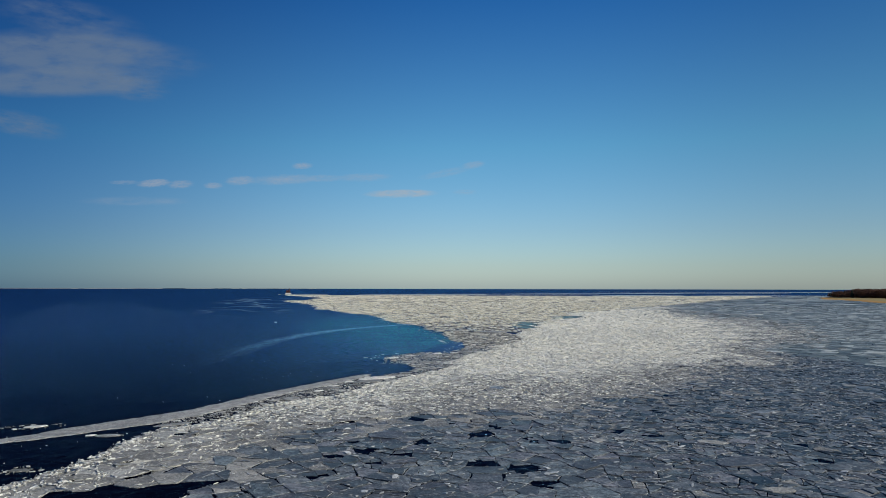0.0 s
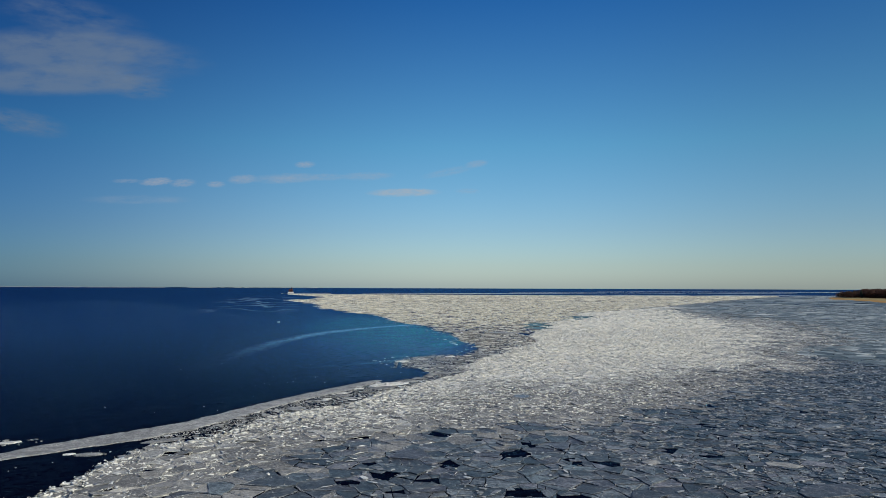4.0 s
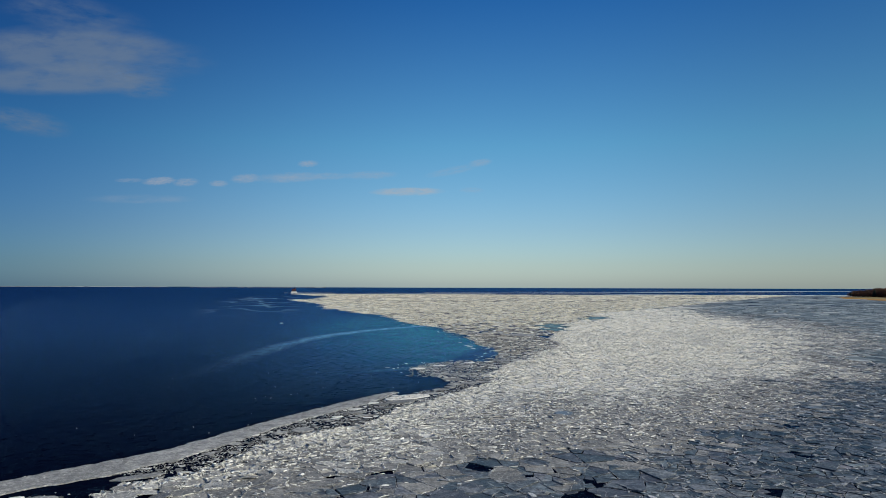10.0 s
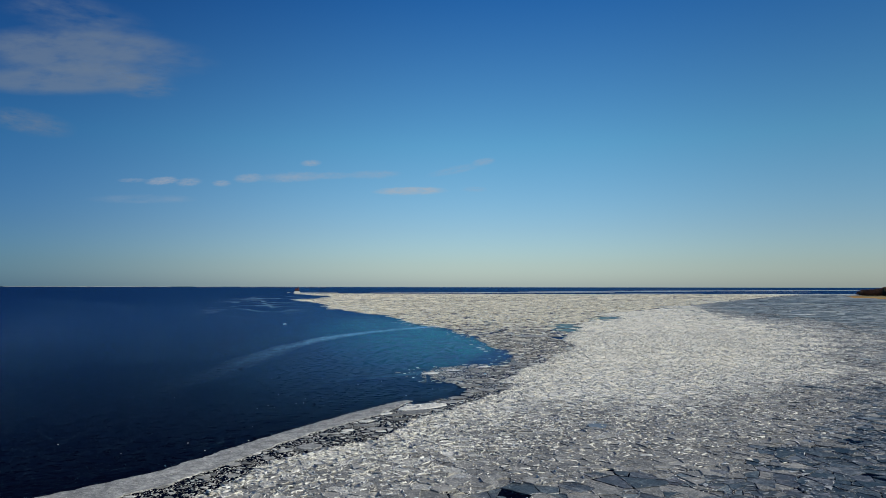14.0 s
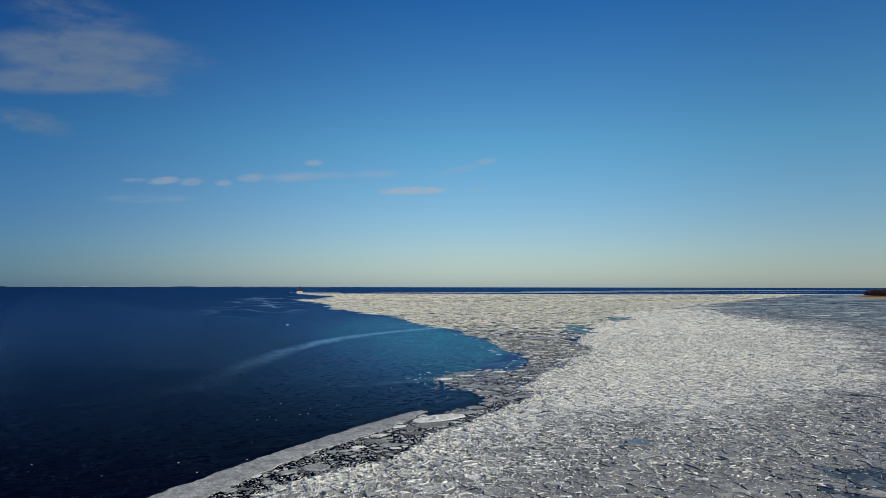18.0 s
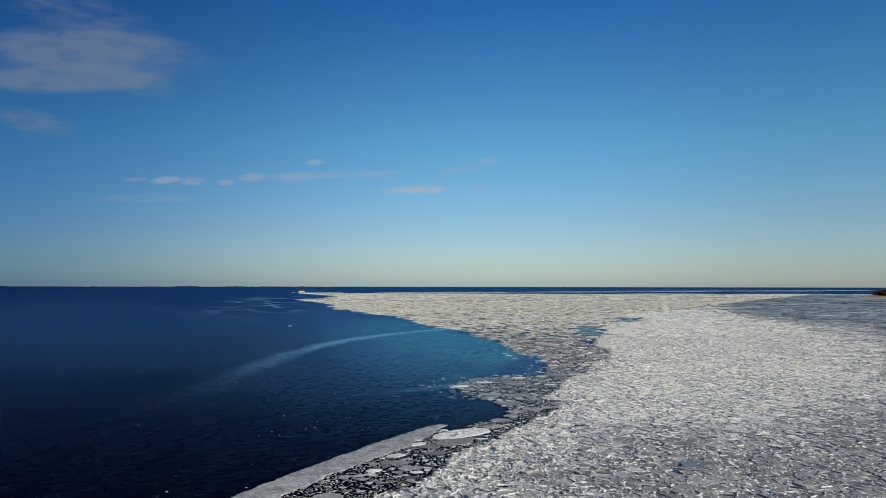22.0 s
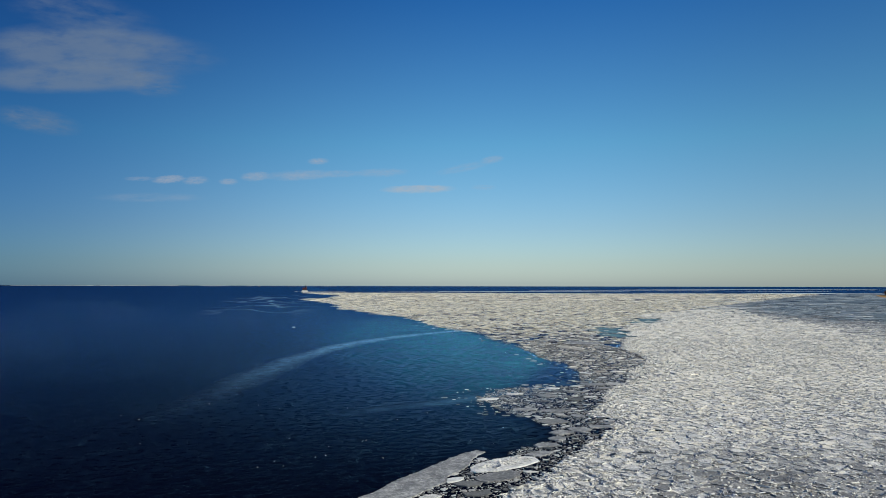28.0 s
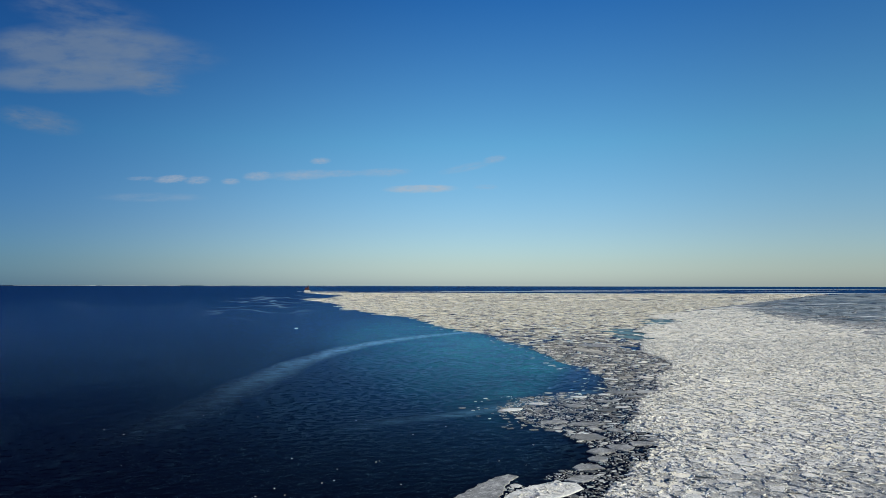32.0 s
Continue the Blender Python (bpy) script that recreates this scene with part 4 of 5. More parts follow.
for x, y, rx, ry, turn, mat, label in NAMED:
    place(x, y, rx * 0.95, ry * 0.95, turn, 1.0)
    single("ice_floe", blob(x, y, rx, ry, turn, 7 if rx < 2.4 else 22, rng, 0.2 if rx < 4 else 0.08), 0.13, 0.3, mat, 0, 0, 0.04, label, "ice floe")


def chunk(x, y, rx, ry, turn, rng):
    """The outline of a broken piece: few, sharp, uneven corners."""
    k = int(rng.integers(5, 9))
    a = np.sort(rng.uniform(0, 2 * np.pi / k, k) * 0.8 + np.linspace(0, 2 * np.pi, k, endpoint=False))
    r = rng.uniform(0.75, 1.12, k)
    q = np.stack([np.cos(a) * rx * r, np.sin(a) * ry * r], 1)
    c, s = math.cos(turn), math.sin(turn)
    return q @ np.array([[c, s], [-s, c]]) + np.array([x, y])


def pack_edge(p):
    """Points moved so that the rim of the pack comes out in notches and tongues, wider ones farther out."""
    q = wobble(p, 9, 1.5, 5.2)
    wave = np.clip((q[:, 1:2] - 196) / 160, 0, 1.6)
    return q + (wobble(p, 26, 6.0, 8.8) - p) * wave


def in_brash(p):
    q = pack_edge(p)
    return (within(PACK, q) | within(CHANNEL, q)) & ~within(FIELD, ragged_edge(p))


brash, tan_brash, crumbs, slush, floes = Slabs(), Slabs(), Slabs(), Slabs(), []
for count, low, high in ((260, 1.0, 1.7), (2200, 0.5, 1.0), (11000, 0.22, 0.5), (70000, 0.05, 0.16)):
    p = np.stack([rng.uniform(-24, 96, count * 4), rng.uniform(98, 292, count * 4)], 1)
    p = p[in_brash(p)][:count]
    for q in p:
        if low > 0.2 and q[1] < 208 and rng.random() < (0.92 if low > 0.9 else 0.72 if low > 0.4 else 0.68) * (1.0 if q[1] < 148 else 0.72):
            continue
        if low > 0.1 and q[1] > 208 and rng.random() < 0.22:
            continue
        if low < 0.1 and rng.random() > (0.9 if q[1] < 148 else 0.58) + 0.6 * noise.noise((q[0] / 3.5, q[1] / 3.5, 17.0)):
            continue
        rx = rng.uniform(low, high) * (1.35 if q[1] > 215 else 1.0)
        ry, turn = rx * rng.uniform(0.35, 0.9), rng.normal(0.15, 0.6)
        if not place(q[0], q[1], rx, ry, turn, 0.08 if low > 0.2 else 0.35):
            continue
        poly = chunk(q[0], q[1], rx, ry, turn, rng)
        z = 0.045 + rng.uniform(-0.02, 0.06) if low > 0.2 else 0.02 + rng.uniform(0, 0.03)
        if low > 0.4 and q[1] < 215 and len(floes) < 290:
            floes.append((poly, z, abs(rng.normal(0, 0.02)), rng.uniform(0, 6.28)))
        else:
            out = (tan_brash if rng.random() < (q[1] - 195) / 30 else brash) if low > 0.2 else slush if rng.random() < (0.13 if q[1] < 148 else 0.3) else crumbs
            out.add(poly, z, 0.16, abs(rng.normal(0, 0.03 if low > 0.2 else 0.15)), rng.uniform(0, 6.28), 0.03 if low > 0.4 else 0.0)
for poly, z, tilt, way in floes:
    single("brash_floe", poly, z, 0.2, M_BRASH, tilt, way, 0.035, "small grey broken floe adrift in dark slushy water", "ice floe", "brash floes")

seeds = [scatter(20, 240, 284, 480, 1.7, rng=rng, keep=0.8), scatter(-20, 520, 480, 800, 2.9, rng=rng, keep=0.85), scatter(-40, 1100, 800, 1600, 7.0, rng=rng, keep=0.85)]
pts = np.concatenate(seeds)
bigs = scatter(40, 230, 290, 480, 9.0, rng=rng, keep=0.7)
clear = np.ones(len(pts), bool)
for q, r in zip(bigs, rng.uniform(1.6, 3.6, len(bigs))):
    clear &= ((pts - q) ** 2).sum(1) > r * r
# floes lie longer across the view than along it
long = np.array([0.62, 1.0])
pts, cells = voronoi(np.concatenate([pts[clear], bigs]) * long)
pts, cells = pts / long, [c / long for c in cells]
w2 = pack_edge(pts)
keep = within(PACK, w2) & ~within(FIELD, ragged_edge(pts)) & ~(in_pool(pts) & (rng.random(len(pts)) < 0.95))
far_pack = Slabs()
for p, c, a in zip(pts, cells, keep):
    if not a or len(c) < 3 or np.abs(c - p).max() > 26 or rng.random() < np.interp(p[1], [280, 420, 700], [0.34, 0.25, 0.13]):
        continue
    poly = ragged(c, rng.uniform(0.02, 0.25) if p[1] < 480 else rng.uniform(0.03, 0.4), rng)
    cen = poly.mean(0)
    poly = cen + (poly - cen) * rng.uniform(0.8, 1.12)
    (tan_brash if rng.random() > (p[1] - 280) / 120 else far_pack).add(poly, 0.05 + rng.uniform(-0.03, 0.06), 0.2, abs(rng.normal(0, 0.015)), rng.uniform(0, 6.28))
# white shards standing up among the far pack
pp = np.concatenate([scatter(20, 230, 288, 480, 2.6, rng=rng, keep=0.7), scatter(-20, 520, 480, 800, 4.5, rng=rng, keep=0.7), scatter(-40, 1000, 800, 1500, 11, rng=rng, keep=0.7)])
pp = pp[within(PACK, pack_edge(pp)) & ~within(FIELD, pp) & ~in_pool(pp)]
k = len(pp)
long_side = np.minimum(rng.lognormal(-0.1, 0.4, k), 1.8) * (0.7 + pp[:, 1] / 700)
tagged(shards("ice_shards", pp, np.full(k, 0.14), rng.normal(0, 0.5, k), np.abs(rng.normal(0.5, 0.35, k)), long_side, long_side * rng.uniform(0.05, 0.16, k), np.full(k, 0.06), M_RIDGE, rng),
       "bright shards of ice on edge in the far pack", "ice shards", "", "stuff")
for x, y, rx, ry, k in [(-34, 106.8, 4.5, 1.8, 36), (-27.8, 81.2, 3.0, 1.6, 40), (-22, 98.2, 3.0, 1.0, 24), (-13, 104, 3, 1.0, 12), (31, 188, 4, 3, 30)]:
    for j in range(k):
        a, r, L = rng.uniform(0, 6.28), rng.random() ** 0.6, 0.05 + 0.45 * rng.random() ** 2.5
        crumbs.add(blob(x + math.cos(a) * rx * r, y + math.sin(a) * ry * r, L, L * rng.uniform(0.4, 0.8), rng.uniform(0, 3.14), 6, rng, 0.3), 0.05 + rng.uniform(0, 0.05), 0.1, rng.uniform(0, 0.1), rng.uniform(0, 6.28))
rim = np.array(BRASH_OUT[6:22])
for k in range(420):
    i = int(rng.integers(0, len(rim) - 1))
    q = rim[i] + (rim[i + 1] - rim[i]) * rng.random() + rng.normal(0, 1.0, 2) * np.array([3.0, 2.0]) * (0.6 + rim[i][1] / 400)
    L = (0.12 + 0.7 * rng.random() ** 3) * (0.6 + q[1] / 380)
    tan_brash.add(chunk(q[0], q[1], L, L * rng.uniform(0.3, 0.7), rng.normal(0, 0.3), rng), 0.05, 0.14, 0.02, rng.uniform(0, 6.28))
tagged(brash.make("brash_ice", M_BRASH), "broken grey floes packed in dark water", "brash ice", "", "stuff")
tagged(tan_brash.make("tan_brash_ice", M_TAN), "tan-grey broken floes packed round the blue bay", "brash ice", "", "stuff")
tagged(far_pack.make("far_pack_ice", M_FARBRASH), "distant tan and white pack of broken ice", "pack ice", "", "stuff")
tagged(slush.make("slush_crumbs", M_WHITE), "pale bits of slush floating between the floes", "ice crumbs", "", "stuff")
tagged(crumbs.make("ice_crumbs", M_BRASH), "fine crumbs of ice floating between the floes", "ice crumbs", "", "stuff")

# ---- the long pale strip of ice and the single floes ----
strip = wobble(np.concatenate([smooth_line(STRIP_OUT, 0.3, 0.9, 0.16, 1.0), smooth_line(STRIP_IN, 0.3, 0.9, 0.22, 2.0)]), 3.2, 0.42, 4.0)
ice_strip = single("ice_strip", strip, 0.13, 0.3, M_STRIP, 0, 0, 0.06, "long narrow strip of smooth pale grey ice beside open water", "ice strip")
lumps = Slabs()
lp = scatter(-36, 22, 96, 156, 0.65, rng=rng, keep=0.6)
for p in lp[within(strip, lp)]:
    L = 0.03 + 0.16 * rng.random() ** 3
    lumps.add(blob(p[0], p[1], L, L * rng.uniform(0.4, 0.9), rng.uniform(0, 3.14), 5, rng, 0.3), 0.14 + L * 0.12, 0.08, rng.uniform(0, 0.15), rng.uniform(0, 6.28))
crust = tagged(lumps.make("crust", M_MID, ice_strip), "small pale lumps of ice frozen on", "", "", "stuff")
crust.location = -ice_strip.location
single("clear_ice_slab", blob(42.2, 126.9, 1.7, 1.4, 0.2, 6, rng, 0.15), 0.34, 0.12, M_BLUE, 0.08, 2.3, 0.04, "raised slab of clear blue ice on the rubble", "ice slab")
single("clear_ice_slab", blob(40.9, 125.5, 1.3, 0.6, -0.4, 5, rng, 0.15), 0.36, 0.10, M_STRIP, 0.12, 1.6, 0.04, "pale slab leaning beside the blue slab", "ice slab")
for x, y, rx, ry, turn, label in [(55.6, 76.4, 2.0, 1.1, -0.5, "pale rounded floe among grey plates"), (53.6, 66.8, 4.6, 2.2, 0.05, "large smooth grey floe"), (64.1, 62.0, 4.0, 1.8, 0.1, "large smooth grey floe"), (49.5, 56.3, 1.7, 0.9, -0.3, "small pale oval floe among grey plates"), (41.6, 80.4, 1.2, 0.9, 0.3, "small pale angular floe on grey plates")]:
    single("grey_ice_floe", blob(x, y, rx, ry, turn, 9, rng, 0.16), 0.20, 0.3, M_GREY if rx > 3 else M_SLAB, 0, 0, 0.07, label, "ice floe", "grey ice plates")
single("ice_floe", blob(-4.3, 392, 0.8, 0.5, 0, 9, rng), 0.25, 0.4, M_RIDGE, 0, 0, 0.1, "lone white lump of ice on open water", "ice floe")
for k in range(50):
    u = rng.random()
    x, y = (rng.uniform(-30, 28), rng.uniform(120, 200)) if u < 0.75 else (rng.uniform(-36, -20), rng.uniform(78, 108))
    if within(FIELD, [(x, y)])[0] or within(PACK, [(x, y)])[0] or within(strip, [(x, y)])[0] or within(CHANNEL, [(x, y)])[0]:
        continue
    L = rng.uniform(0.05, 0.16)
    single("ice_bit", blob(x, y, L, L * 0.6, rng.uniform(0, 3), 6, rng, 0.25), 0.03, 0.1, M_WHITE, 0.02, rng.uniform(0, 6.28), 0.02, "small bit of white ice adrift on dark water", "ice bit", "drifting ice bits")
for x, y, rx, ry, turn in [(1620, 2205, 400, 45, -0.2), (1035, 1312, 130, 24, -0.22), (770, 1400, 90, 16, -0.2), (560, 1700, 190, 16, -0.15), (330, 1640, 150, 12, -0.1), (930, 1880, 240, 26, -0.2), (1300, 1740, 130, 18, -0.22)]:
    single("distant_ice_strip", blob(x, y, rx, ry, turn, 26, rng, 0.35), 0.3, 0.6, M_RIDGE, 0, 0, 0.1, "thin distant strip of white ice on blue water", "ice strip", "distant ice strips")

for x, y, rx, ry in [(392, 468, 26, 2.5), (473, 657, 22, 3.2), (493, 740, 40, 3.6), (814, 905, 50, 4.2), (424, 429, 12, 2.3), (355, 588, 40, 3.0), (331, 435, 9, 2.3)]:
    single("ice_streak", blob(x, y, rx, ry, -0.65, 18, rng, 0.3), 0.45, 0.5, M_RIDGE, 0, 0, 0.1, "thin white streak of snowy ice on the far grey field", "ice streak", "far ice streaks")
for x, y, rx, mat in [(-1280, 5141, 830, M_MID), (-120, 4890, 310, M_MID)]:
    single("distant_ice_strip", blob(x, y, rx, 45, -0.213, 60, rng, 0.2), 3.2, 3.3, mat, 0, 0, 0.3, "thin pale line of ice along the far rim of the lake", "ice strip", "distant ice strips")

# ---- lighthouse on its breakwater ----
def box(bm, x0, x1, y0, y1, z0, z1, taper=0.0):
    vs = [bm.verts.new(p) for p in ((x0, y0, z0), (x1, y0, z0), (x1, y1, z0), (x0, y1, z0), (x0 + taper, y0 + taper, z1), (x1 - taper, y0 + taper, z1), (x1 - taper, y1 - taper, z1), (x0 + taper, y1 - taper, z1))]
    for q in ((3, 2, 1, 0), (4, 5, 6, 7), (0, 1, 5, 4), (1, 2, 6, 5), (2, 3, 7, 6), (3, 0, 4, 7)):
        bm.faces.new([vs[i] for i in q])


def solid(boxes):
    bm = bmesh.new()
    for b in boxes:
        box(bm, *b)
    return bm


def drum(r0, r1, z0, z1, n=16, x=0.0, y=0.0):
    bm = bmesh.new()
    bmesh.ops.create_cone(bm, cap_ends=True, segments=n, radius1=r0, radius2=r1, depth=z1 - z0, matrix=Matrix.Translation((x, y, (z0 + z1) / 2)))
    return bm


def lighthouse(x, y):
    th = tagged(new("lighthouse"), "small dark red-brown lighthouse on a pale concrete base", "lighthouse")
    th.location = (x, y, 0)
    part("base", solid([(-7.5, 7.5, -5.5, 5.5, -0.5, 2.6, 0.4), (-6.4, 6.4, -4.8, 4.8, 2.6, 4.0)]), M_CONCRETE, th, "pale concrete crib base")
    house = part("house", solid([(-5, 4.5, -3.5, 3.5, 4.0, 7.4)]), M_BRICK, th, "dark red-brown walls")
    bm = bmesh.new()
    v = [bm.verts.new(p) for p in ((-5.4, -3.9, 7.4), (4.9, -3.9, 7.4), (4.9, 3.9, 7.4), (-5.4, 3.9, 7.4), (-4.6, 0, 10.2), (4.2, 0, 10.2))]
    for q in ((3, 2, 1, 0), (0, 1, 5, 4), (2, 3, 4, 5), (1, 2, 5), (3, 0, 4)):
        bm.faces.new([v[i] for i in q])
    part("roof", bm, M_REDROOF, th, "dark red gabled roof")
    part("tower", drum(1.7, 1.5, 7.0, 12.2, 16, 2.2, 0), M_REDROOF, th, "dark red round tower")
    part("gallery", drum(2.2, 2.2, 12.2, 12.5, 16, 2.2, 0), M_DARKMETAL, th)
    part("lantern", drum(1.1, 1.1, 12.5, 14.0, 12, 2.2, 0), M_DARKMETAL, th)
    part("lantern_roof", drum(1.4, 0.1, 14.0, 15.2, 12, 2.2, 0), M_REDROOF, th)
    for k in range(4):
        part("window", solid([(-4.0 + k * 2.2, -3.2 + k * 2.2, -3.56, -3.46, 5.0, 6.4)]), M_DARKMETAL, house)
    part("door", solid([(3.7, 4.3, -3.57, -3.46, 4.0, 6.1)]), M_DARKMETAL, house)
    return th


lighthouse(6.5, 1660)
bk = bmesh.new()
for k in range(60):
    x0, y0 = -16 + k * 1.9, 1672 - k * 0.6
    w = 3.2 + rng.uniform(-0.4, 0.4)
    box(bk, x0, x0 + 2.0, y0 - w, y0 + w, -0.5, 0.9 + rng.uniform(-0.15, 0.25))
tagged(part("breakwater", bk, M_STONE), "low snow-covered stone breakwater", "breakwater", "", "structure")

# ---- wooded point with its beach ----
shore = smooth_line([(985, 1100), (925, 1035), (852, 948), (838, 905), (785, 800), (690, 645), (640, 520), (660, 380)], 18, 60, 6, 4.4)
land = [tuple(p) for p in shore] + [(1500, 300), (2600, 900), (2300, 1500), (1400, 1350), (1060, 1150)]
lv = []
rings = [(0, -0.3), (8, 0.5), (26, 1.3), (60, 2.2)]
n = len(land)
cx, cy = 1500.0, 950.0
for inset, z in rings:
    for x, y in land:
        d = math.hypot(cx - x, cy - y)
        lv.append((x + (cx - x) / d * inset, y + (cy - y) / d * inset, z + 0.2 * noise.noise((x / 20, y / 20, inset))))
beach_f = [(g * n + j, g * n + (j + 1) % n, (g + 1) * n + (j + 1) % n, (g + 1) * n + j) for g in range(2) for j in range(n)]
top_f = [(2 * n + j, 2 * n + (j + 1) % n, 3 * n + (j + 1) % n, 3 * n + j) for j in range(n)] + [tuple(range(3 * n, 4 * n))]
tagged(mesh_object("beach", lv, beach_f, M_SAND), "narrow ochre sand beach along the shore", "beach", "", "structure")
tagged(mesh_object("ground", lv, top_f, M_GRASS), "dry brown grass on the low wooded point", "ground", "", "structure")


def bare_tree(height, seed):
    r = random.Random(seed)
    th = new("tree")
    bm = bmesh.new()
    bmesh.ops.create_cone(bm, cap_ends=False, segments=6, radius1=height * 0.018, radius2=height * 0.006, depth=height * 0.8, matrix=Matrix.Translation((0, 0, height * 0.4)))
    part("trunk", bm, M_BARK, th)
    vs, fs = [], []
    for k in range(170):
        z = height * (0.06 + 0.9 * r.random())
        reach = height * 0.30 * math.sin(math.pi * min(1, 0.12 + 0.8 * z / height)) * r.uniform(0.5, 1.1) + 0.4
        a = r.uniform(0, 6.28)
        tip = Vector((math.cos(a) * reach, math.sin(a) * reach, z + reach * r.uniform(0.3, 1.0)))
        root = Vector((0, 0, z - reach * 0.2))
        for q in range(4):
            w = 0.10 + 0.10 * r.random()
            mid = root.lerp(tip, 0.35 + 0.2 * q) if q else root
            end = tip if not q else tip + Vector((r.uniform(-1.4, 1.4), r.uniform(-1.4, 1.4), r.uniform(-0.3, 1.6)))
            side = Vector((r.uniform(-1, 1), r.uniform(-1, 1), r.uniform(-1, 1))).normalized() * w
            i = len(vs)
            vs += [mid - side, mid + side, end + Vector((0, 0, 0.06)), mid + Vector((-side.y, side.x, side.z))]
            fs += [(i, i + 1, i + 2), (i + 1, i + 3, i + 2), (i + 3, i, i + 2)]
    c = mesh_object("crown", [tuple(v) for v in vs], fs, M_TWIG, th)
    tagged(c, "leafless brown twigs")
    return tagged(th, "leafless brown tree in the wooded shore", "tree", "shore trees")


def pine_tree(height, seed):
    r = random.Random(seed)
    th = new("pine_tree")
    bm = bmesh.new()
    bmesh.ops.create_cone(bm, cap_ends=False, segments=6, radius1=height * 0.016, radius2=0.05, depth=height, matrix=Matrix.Translation((0, 0, height * 0.5)))
    part("trunk", bm, M_BARK, th)
    vs, fs = [], []
    for k in range(240):
        t = r.random() ** 0.8
        z = height * (0.18 + 0.8 * t)
        reach = height * 0.20 * (1.02 - t) * r.uniform(0.4, 1.1) + 0.2
        a = r.uniform(0, 6.28)
        o = Vector((math.cos(a), math.sin(a), 0))
        s = Vector((-o.y, o.x, 0)) * (0.3 + reach * 0.25)
        i = len(vs)
        top = Vector((0, 0, z))
        vs += [top + o * 0.1, top + o * reach * 0.7 + s + Vector((0, 0, -0.2)), top + o * reach + Vector((0, 0, -0.25 * reach)), top + o * reach * 0.7 - s + Vector((0, 0, -0.2)), top + o * reach * 0.5 + Vector((0, 0, 0.45))]
        fs += [(i, i + 1, i + 4), (i + 1, i + 2, i + 4), (i + 2, i + 3, i + 4), (i + 3, i, i + 4)]
    mesh_object("crown", [tuple(v) for v in vs], fs, M_NEEDLE, th)
    return tagged(th, "dark evergreen tree in the wooded shore", "tree", "shore trees")


kinds = [bare_tree(13, 1), bare_tree(11.5, 2), bare_tree(14, 3), bare_tree(10.5, 4), pine_tree(14.5, 5), pine_tree(12, 6)]
spots = []
for k in range(4000):
    x, y = rng.uniform(930, 1200), rng.uniform(840, 1110)
    if len(spots) >= 298:
        break
    q = [(948, 1030), (985, 1078), (1060, 1085), (1100, 1000), (1040, 880), (935, 860), (915, 930)]
    if within(q, [(x, y)])[0] and all(math.hypot(x - a, y - b) > 4.5 for a, b in spots):
        spots.append((x, y))
for i, (x, y) in enumerate(spots):
    src = kinds[int(rng.integers(0, 6)) if rng.random() < 0.35 else int(rng.integers(0, 4))]
    m = pose(x, y, 1.8, 0, 0, rng.uniform(0, 360)) @ Matrix.Scale(rng.uniform(0.75, 1.05), 4)
    if i < 6:
        kinds[i].matrix_basis = m
    else:
        t = copy_thing(src, m)
        k = rng.uniform(0.8, 1.08) * min(1.0, 0.42 + max(0.0, math.degrees(math.atan2(x, y)) - 41.9) * 0.24)
        t.scale = (1.7 * k, 1.7 * k, k)

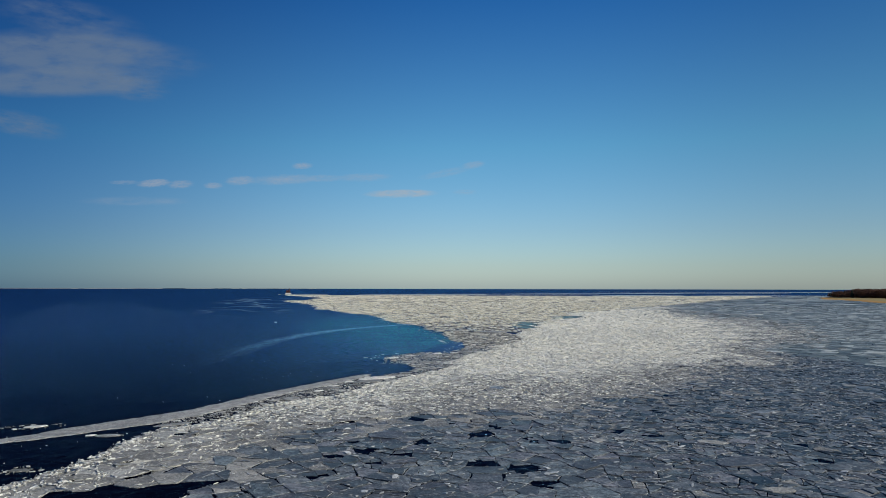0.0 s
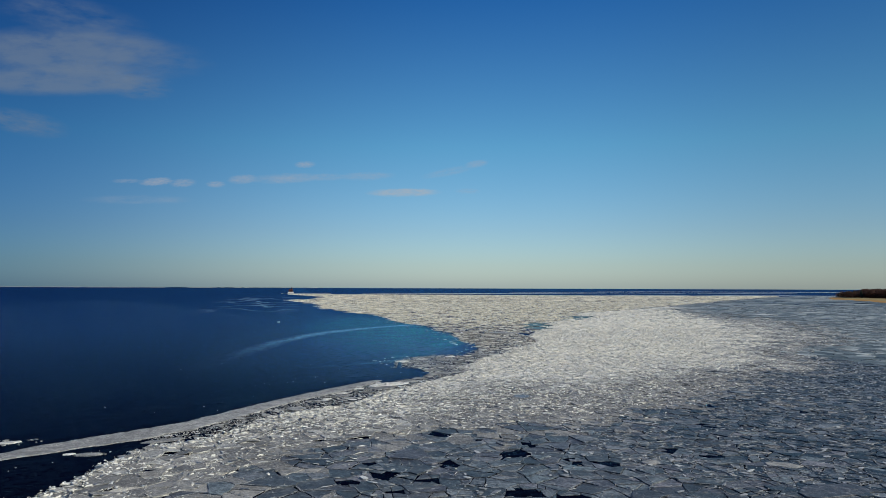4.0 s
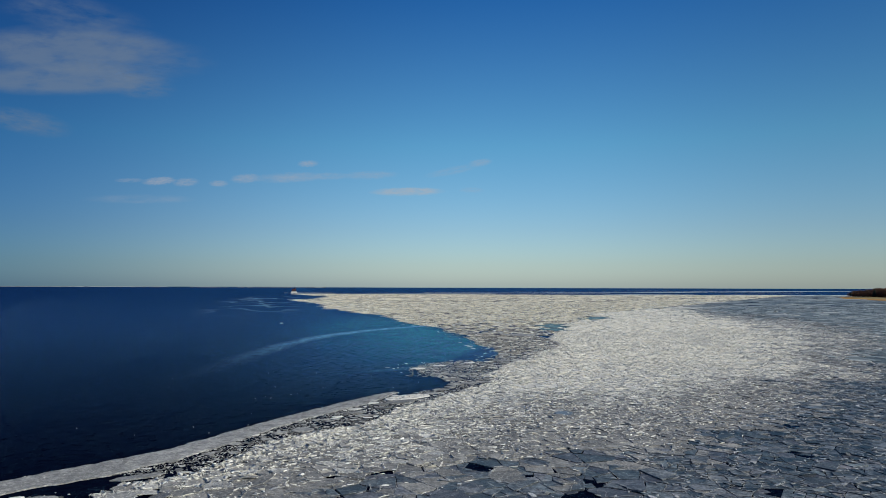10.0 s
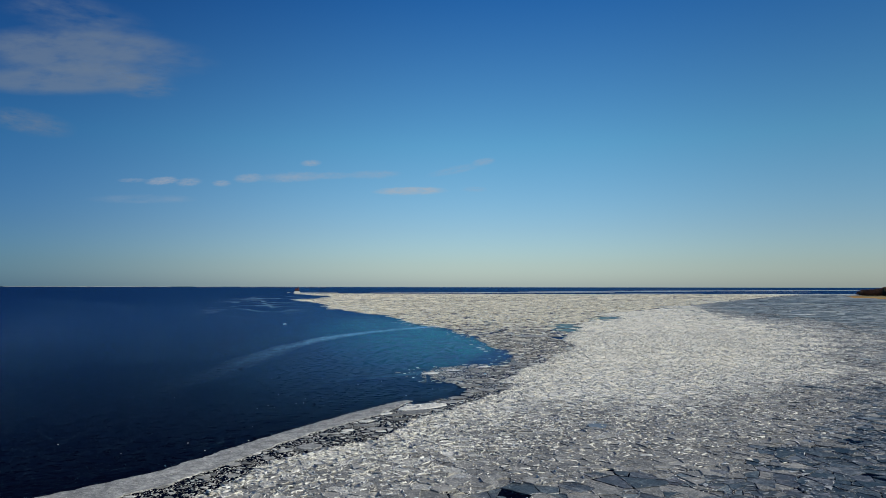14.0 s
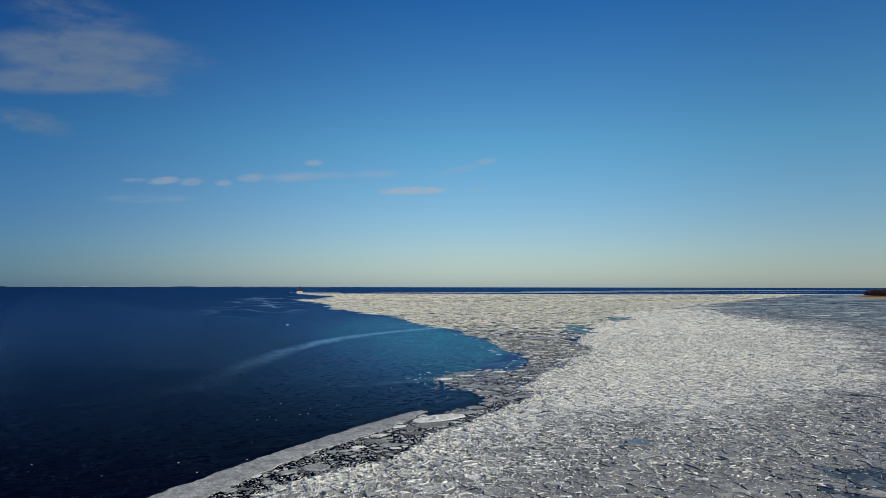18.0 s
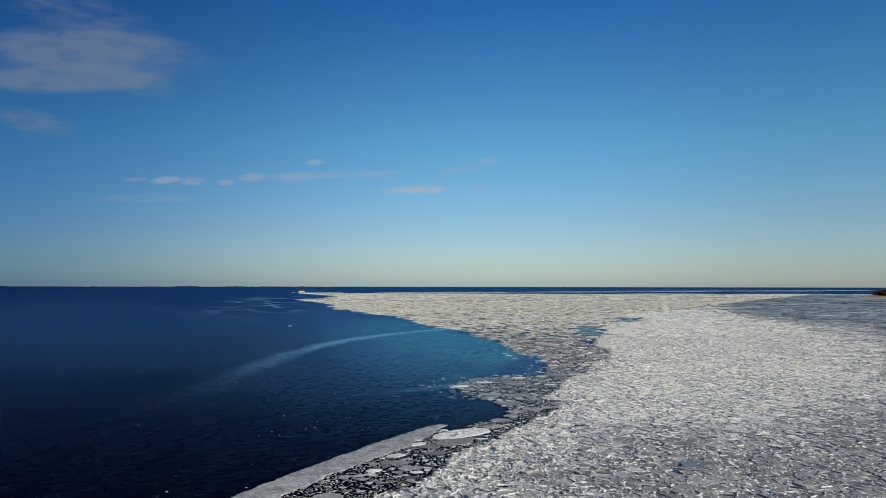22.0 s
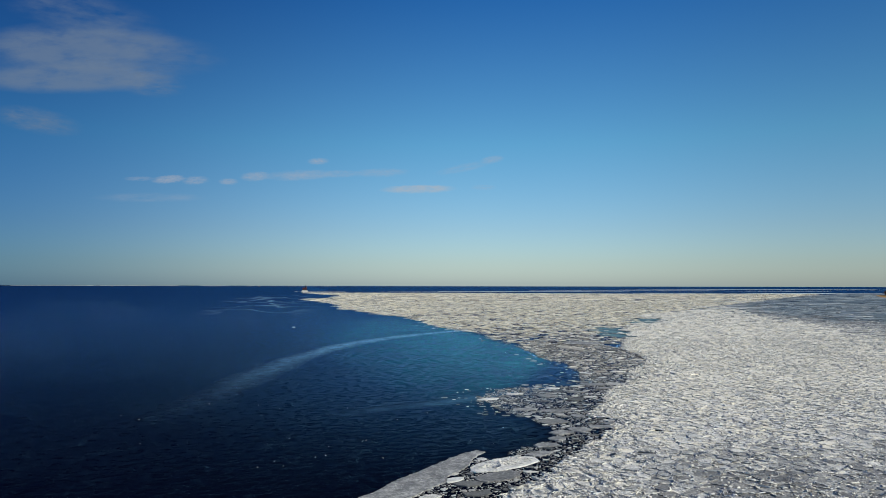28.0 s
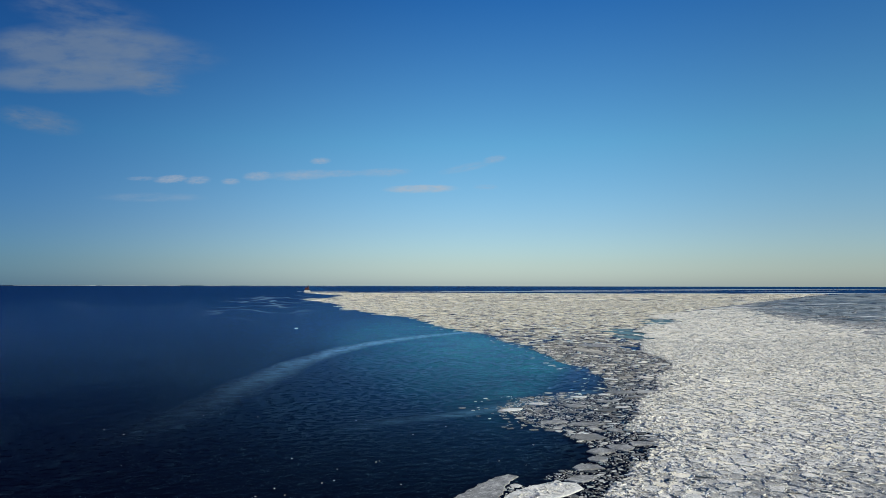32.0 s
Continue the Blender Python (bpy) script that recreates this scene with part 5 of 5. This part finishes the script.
# ---- clouds, far off ----
def cloud_material(name, colour, scale, cover, seed, thick, ragged_by=0.6):
    m = bpy.data.materials.new(name)
    m.use_nodes = True
    n, l = m.node_tree.nodes, m.node_tree.links
    n.clear()
    out = n.new("ShaderNodeOutputMaterial")
    em, tr, mx = n.new("ShaderNodeEmission"), n.new("ShaderNodeBsdfTransparent"), n.new("ShaderNodeMixShader")
    tc = n.new("ShaderNodeTexCoord")
    mp = n.new("ShaderNodeMapping")
    mp.inputs["Location"].default_value = (seed, seed * 0.7, 0)
    mp.inputs["Scale"].default_value = (scale, scale * 3.0, 0)
    l.new(tc.outputs["Object"], mp.inputs["Vector"])
    f = add_noise(n, l, 1.0, 6, 0.6, mp.outputs[0])
    uv = n.new("ShaderNodeSeparateXYZ")
    l.new(tc.outputs["Generated"], uv.inputs[0])
    warp = add_noise(n, l, 2.2, 4, 0.6, mp.outputs[0])
    ex = calc(n, l, "ADD", calc(n, l, "MULTIPLY_ADD", uv.outputs["X"], 2.0, -1.0), calc(n, l, "MULTIPLY_ADD", add_noise(n, l, 0.9, 4, 0.65, mp.outputs[0]), 0.9, -0.45))
    ey = calc(n, l, "ADD", calc(n, l, "MULTIPLY_ADD", uv.outputs["Y"], 2.0, -1.0), calc(n, l, "MULTIPLY_ADD", warp, ragged_by, -0.5 * ragged_by))
    r2 = calc(n, l, "ADD", calc(n, l, "POWER", calc(n, l, "ABSOLUTE", ex), 2.5), calc(n, l, "POWER", calc(n, l, "ABSOLUTE", ey), 2.5))
    body = calc(n, l, "MAXIMUM", calc(n, l, "SUBTRACT", 1.0, r2), 0.0)
    a = calc(n, l, "MULTIPLY", calc(n, l, "POWER", body, 1.1), calc(n, l, "MAXIMUM", calc(n, l, "MULTIPLY_ADD", f, 2.2, -cover), 0.0))
    ux, uy = calc(n, l, "MULTIPLY_ADD", uv.outputs["X"], 2.0, -1.0), calc(n, l, "MULTIPLY_ADD", uv.outputs["Y"], 2.0, -1.0)
    rim = calc(n, l, "SUBTRACT", 0.86, calc(n, l, "ADD", calc(n, l, "MULTIPLY", ux, ux), calc(n, l, "MULTIPLY", uy, uy)))
    rim = calc(n, l, "MINIMUM", calc(n, l, "MAXIMUM", calc(n, l, "MULTIPLY", rim, 1.7), 0.0), 1.0)
    a = calc(n, l, "MULTIPLY", calc(n, l, "SMOOTH_MIN", calc(n, l, "MULTIPLY", a, thick), 0.62, 0.3), rim)
    em.inputs["Color"].default_value = (*colour, 1)
    l.new(a, mx.inputs[0])
    l.new(tr.outputs[0], mx.inputs[1])
    l.new(em.outputs[0], mx.inputs[2])
    l.new(mx.outputs[0], out.inputs[0])
    return m


def cloud(az, el, wide, high, tilt, colour, cover, thick, seed, label):
    """A thin cloud sheet far off: its bearing and elevation in degrees, its size as a share of its distance."""
    eye = Vector((0, 45, 20))
    a, e = radians(az), radians(el)
    deep = 4000.0
    d = deep / (math.cos(e) * math.cos(radians(az - HEADING)))
    c = eye + Vector((math.sin(a) * math.cos(e), math.cos(a) * math.cos(e), math.sin(e))) * d
    w, h = deep * wide / 2 * (1.45 if high < 0.03 else 1.0), deep * high / 2 * (1.1 if high < 0.03 else 1.0)
    bm = bmesh.new()
    rr = random.Random(seed)
    rim = []
    for k in range(28):
        t = 2 * math.pi * k / 28
        s = 1.0 + rr.uniform(-0.06, 0.0)
        rim.append(bm.verts.new((math.cos(t) * w * s, math.sin(t) * h * s, 0)))
    mid = bm.verts.new((0, 0, h * 0.06))
    for k in range(28):
        bm.faces.new((mid, rim[k], rim[(k + 1) % 28]))
    ob = part("cloud", bm, cloud_material("cloud_vapour", colour, 3.0 / w, cover, seed, thick, 1.5 if high < 0.03 else 0.6), None, label)
    ob.matrix_world = Matrix.Translation(c) @ pose(0, 0, 0, 90, 0, -HEADING) @ pose(0, 0, 0, 0, 0, tilt)
    return tagged(ob, "", "cloud", "clouds", "backdrop")


GREYC, WARMC, SANDC = (0.155, 0.21, 0.29), (0.36, 0.395, 0.46), (0.46, 0.44, 0.43)
for az, el, wide, high, tilt, colour, cover, thick, seed, label in [
        (-16.6, 16.95, 0.40, 0.096, 0, GREYC, 0.38, 0.93, 3, "soft grey-white cloud bank high over the water"),
        (-16.9, 14.9, 0.395, 0.0576, 1, GREYC, 0.36, 0.99, 9, "soft grey-white cloud band"),
        (-19.3, 11.55, 0.165, 0.048, -11, GREYC, 0.56, 0.56, 15, "small wispy grey cloud"),
        (-11.87, 15.03, 0.134, 0.0464, -6, GREYC, 0.64, 0.56, 21, "wispy grey end of a cloud band"),
        (-11.2, 17.3, 0.25, 0.075, -5, GREYC, 0.69, 0.37, 51, "faint grey veil of cloud"),
        (-16.55, 19.40, 0.286, 0.0743, -10, GREYC, 0.69, 0.43, 57, "faint grey veil of cloud"),
        (-10.29, 8.01, 0.043, 0.0141, 5, WARMC, 0.25, 0.65, 60, "thin pinkish streak of cloud low over the horizon"),
        (-8.34, 8.03, 0.035, 0.0149, 3, WARMC, 0.35, 0.45, 67, "thin pinkish streak of cloud low over the horizon"),
        (-5.87, 8.06, 0.025, 0.0116, 0, WARMC, 0.35, 0.52, 74, "thin pinkish streak of cloud low over the horizon"),
        (-3.77, 8.56, 0.040, 0.0166, 3, WARMC, 0.35, 0.52, 81, "thin pinkish streak of cloud low over the horizon"),
        (-0.23, 8.78, 0.091, 0.0182, 2, WARMC, 0.40, 0.45, 88, "thin pinkish streak of cloud low over the horizon"),
        (6.24, 9.17, 0.075, 0.0149, 2, WARMC, 0.50, 0.39, 95, "thin pinkish streak of cloud low over the horizon"),
        (3.00, 9.01, 0.050, 0.0133, 1, WARMC, 0.50, 0.33, 102, "thin pinkish streak of cloud low over the horizon"),
        (9.52, 7.85, 0.093, 0.0149, 1, SANDC, 0.20, 0.50, 27, "thin sand-coloured streak of cloud low over the horizon"),
        (1.23, 9.98, 0.028, 0.0116, 2, WARMC, 0.30, 0.52, 45, "tiny wisp of cloud"),
        (15.73, 10.28, 0.030, 0.0133, 8, WARMC, 0.35, 0.39, 33, "tiny wisp of cloud"),
        (13.44, 9.64, 0.075, 0.0149, 12, WARMC, 0.60, 0.30, 109, "faint thin streak of cloud"),
        (14.96, 7.99, 0.033, 0.0099, 0, WARMC, 0.50, 0.26, 77, "faint thin streak of cloud"),
        (-11.59, 6.55, 0.141, 0.0166, 0, WARMC, 0.60, 0.26, 39, "faint thin streak of cloud"),
        (-12.42, 7.93, 0.041, 0.0083, 1, WARMC, 0.50, 0.33, 116, "tiny wisp of cloud")]:
    cloud(az, el, wide, high, tilt, colour, cover, thick, seed, label)
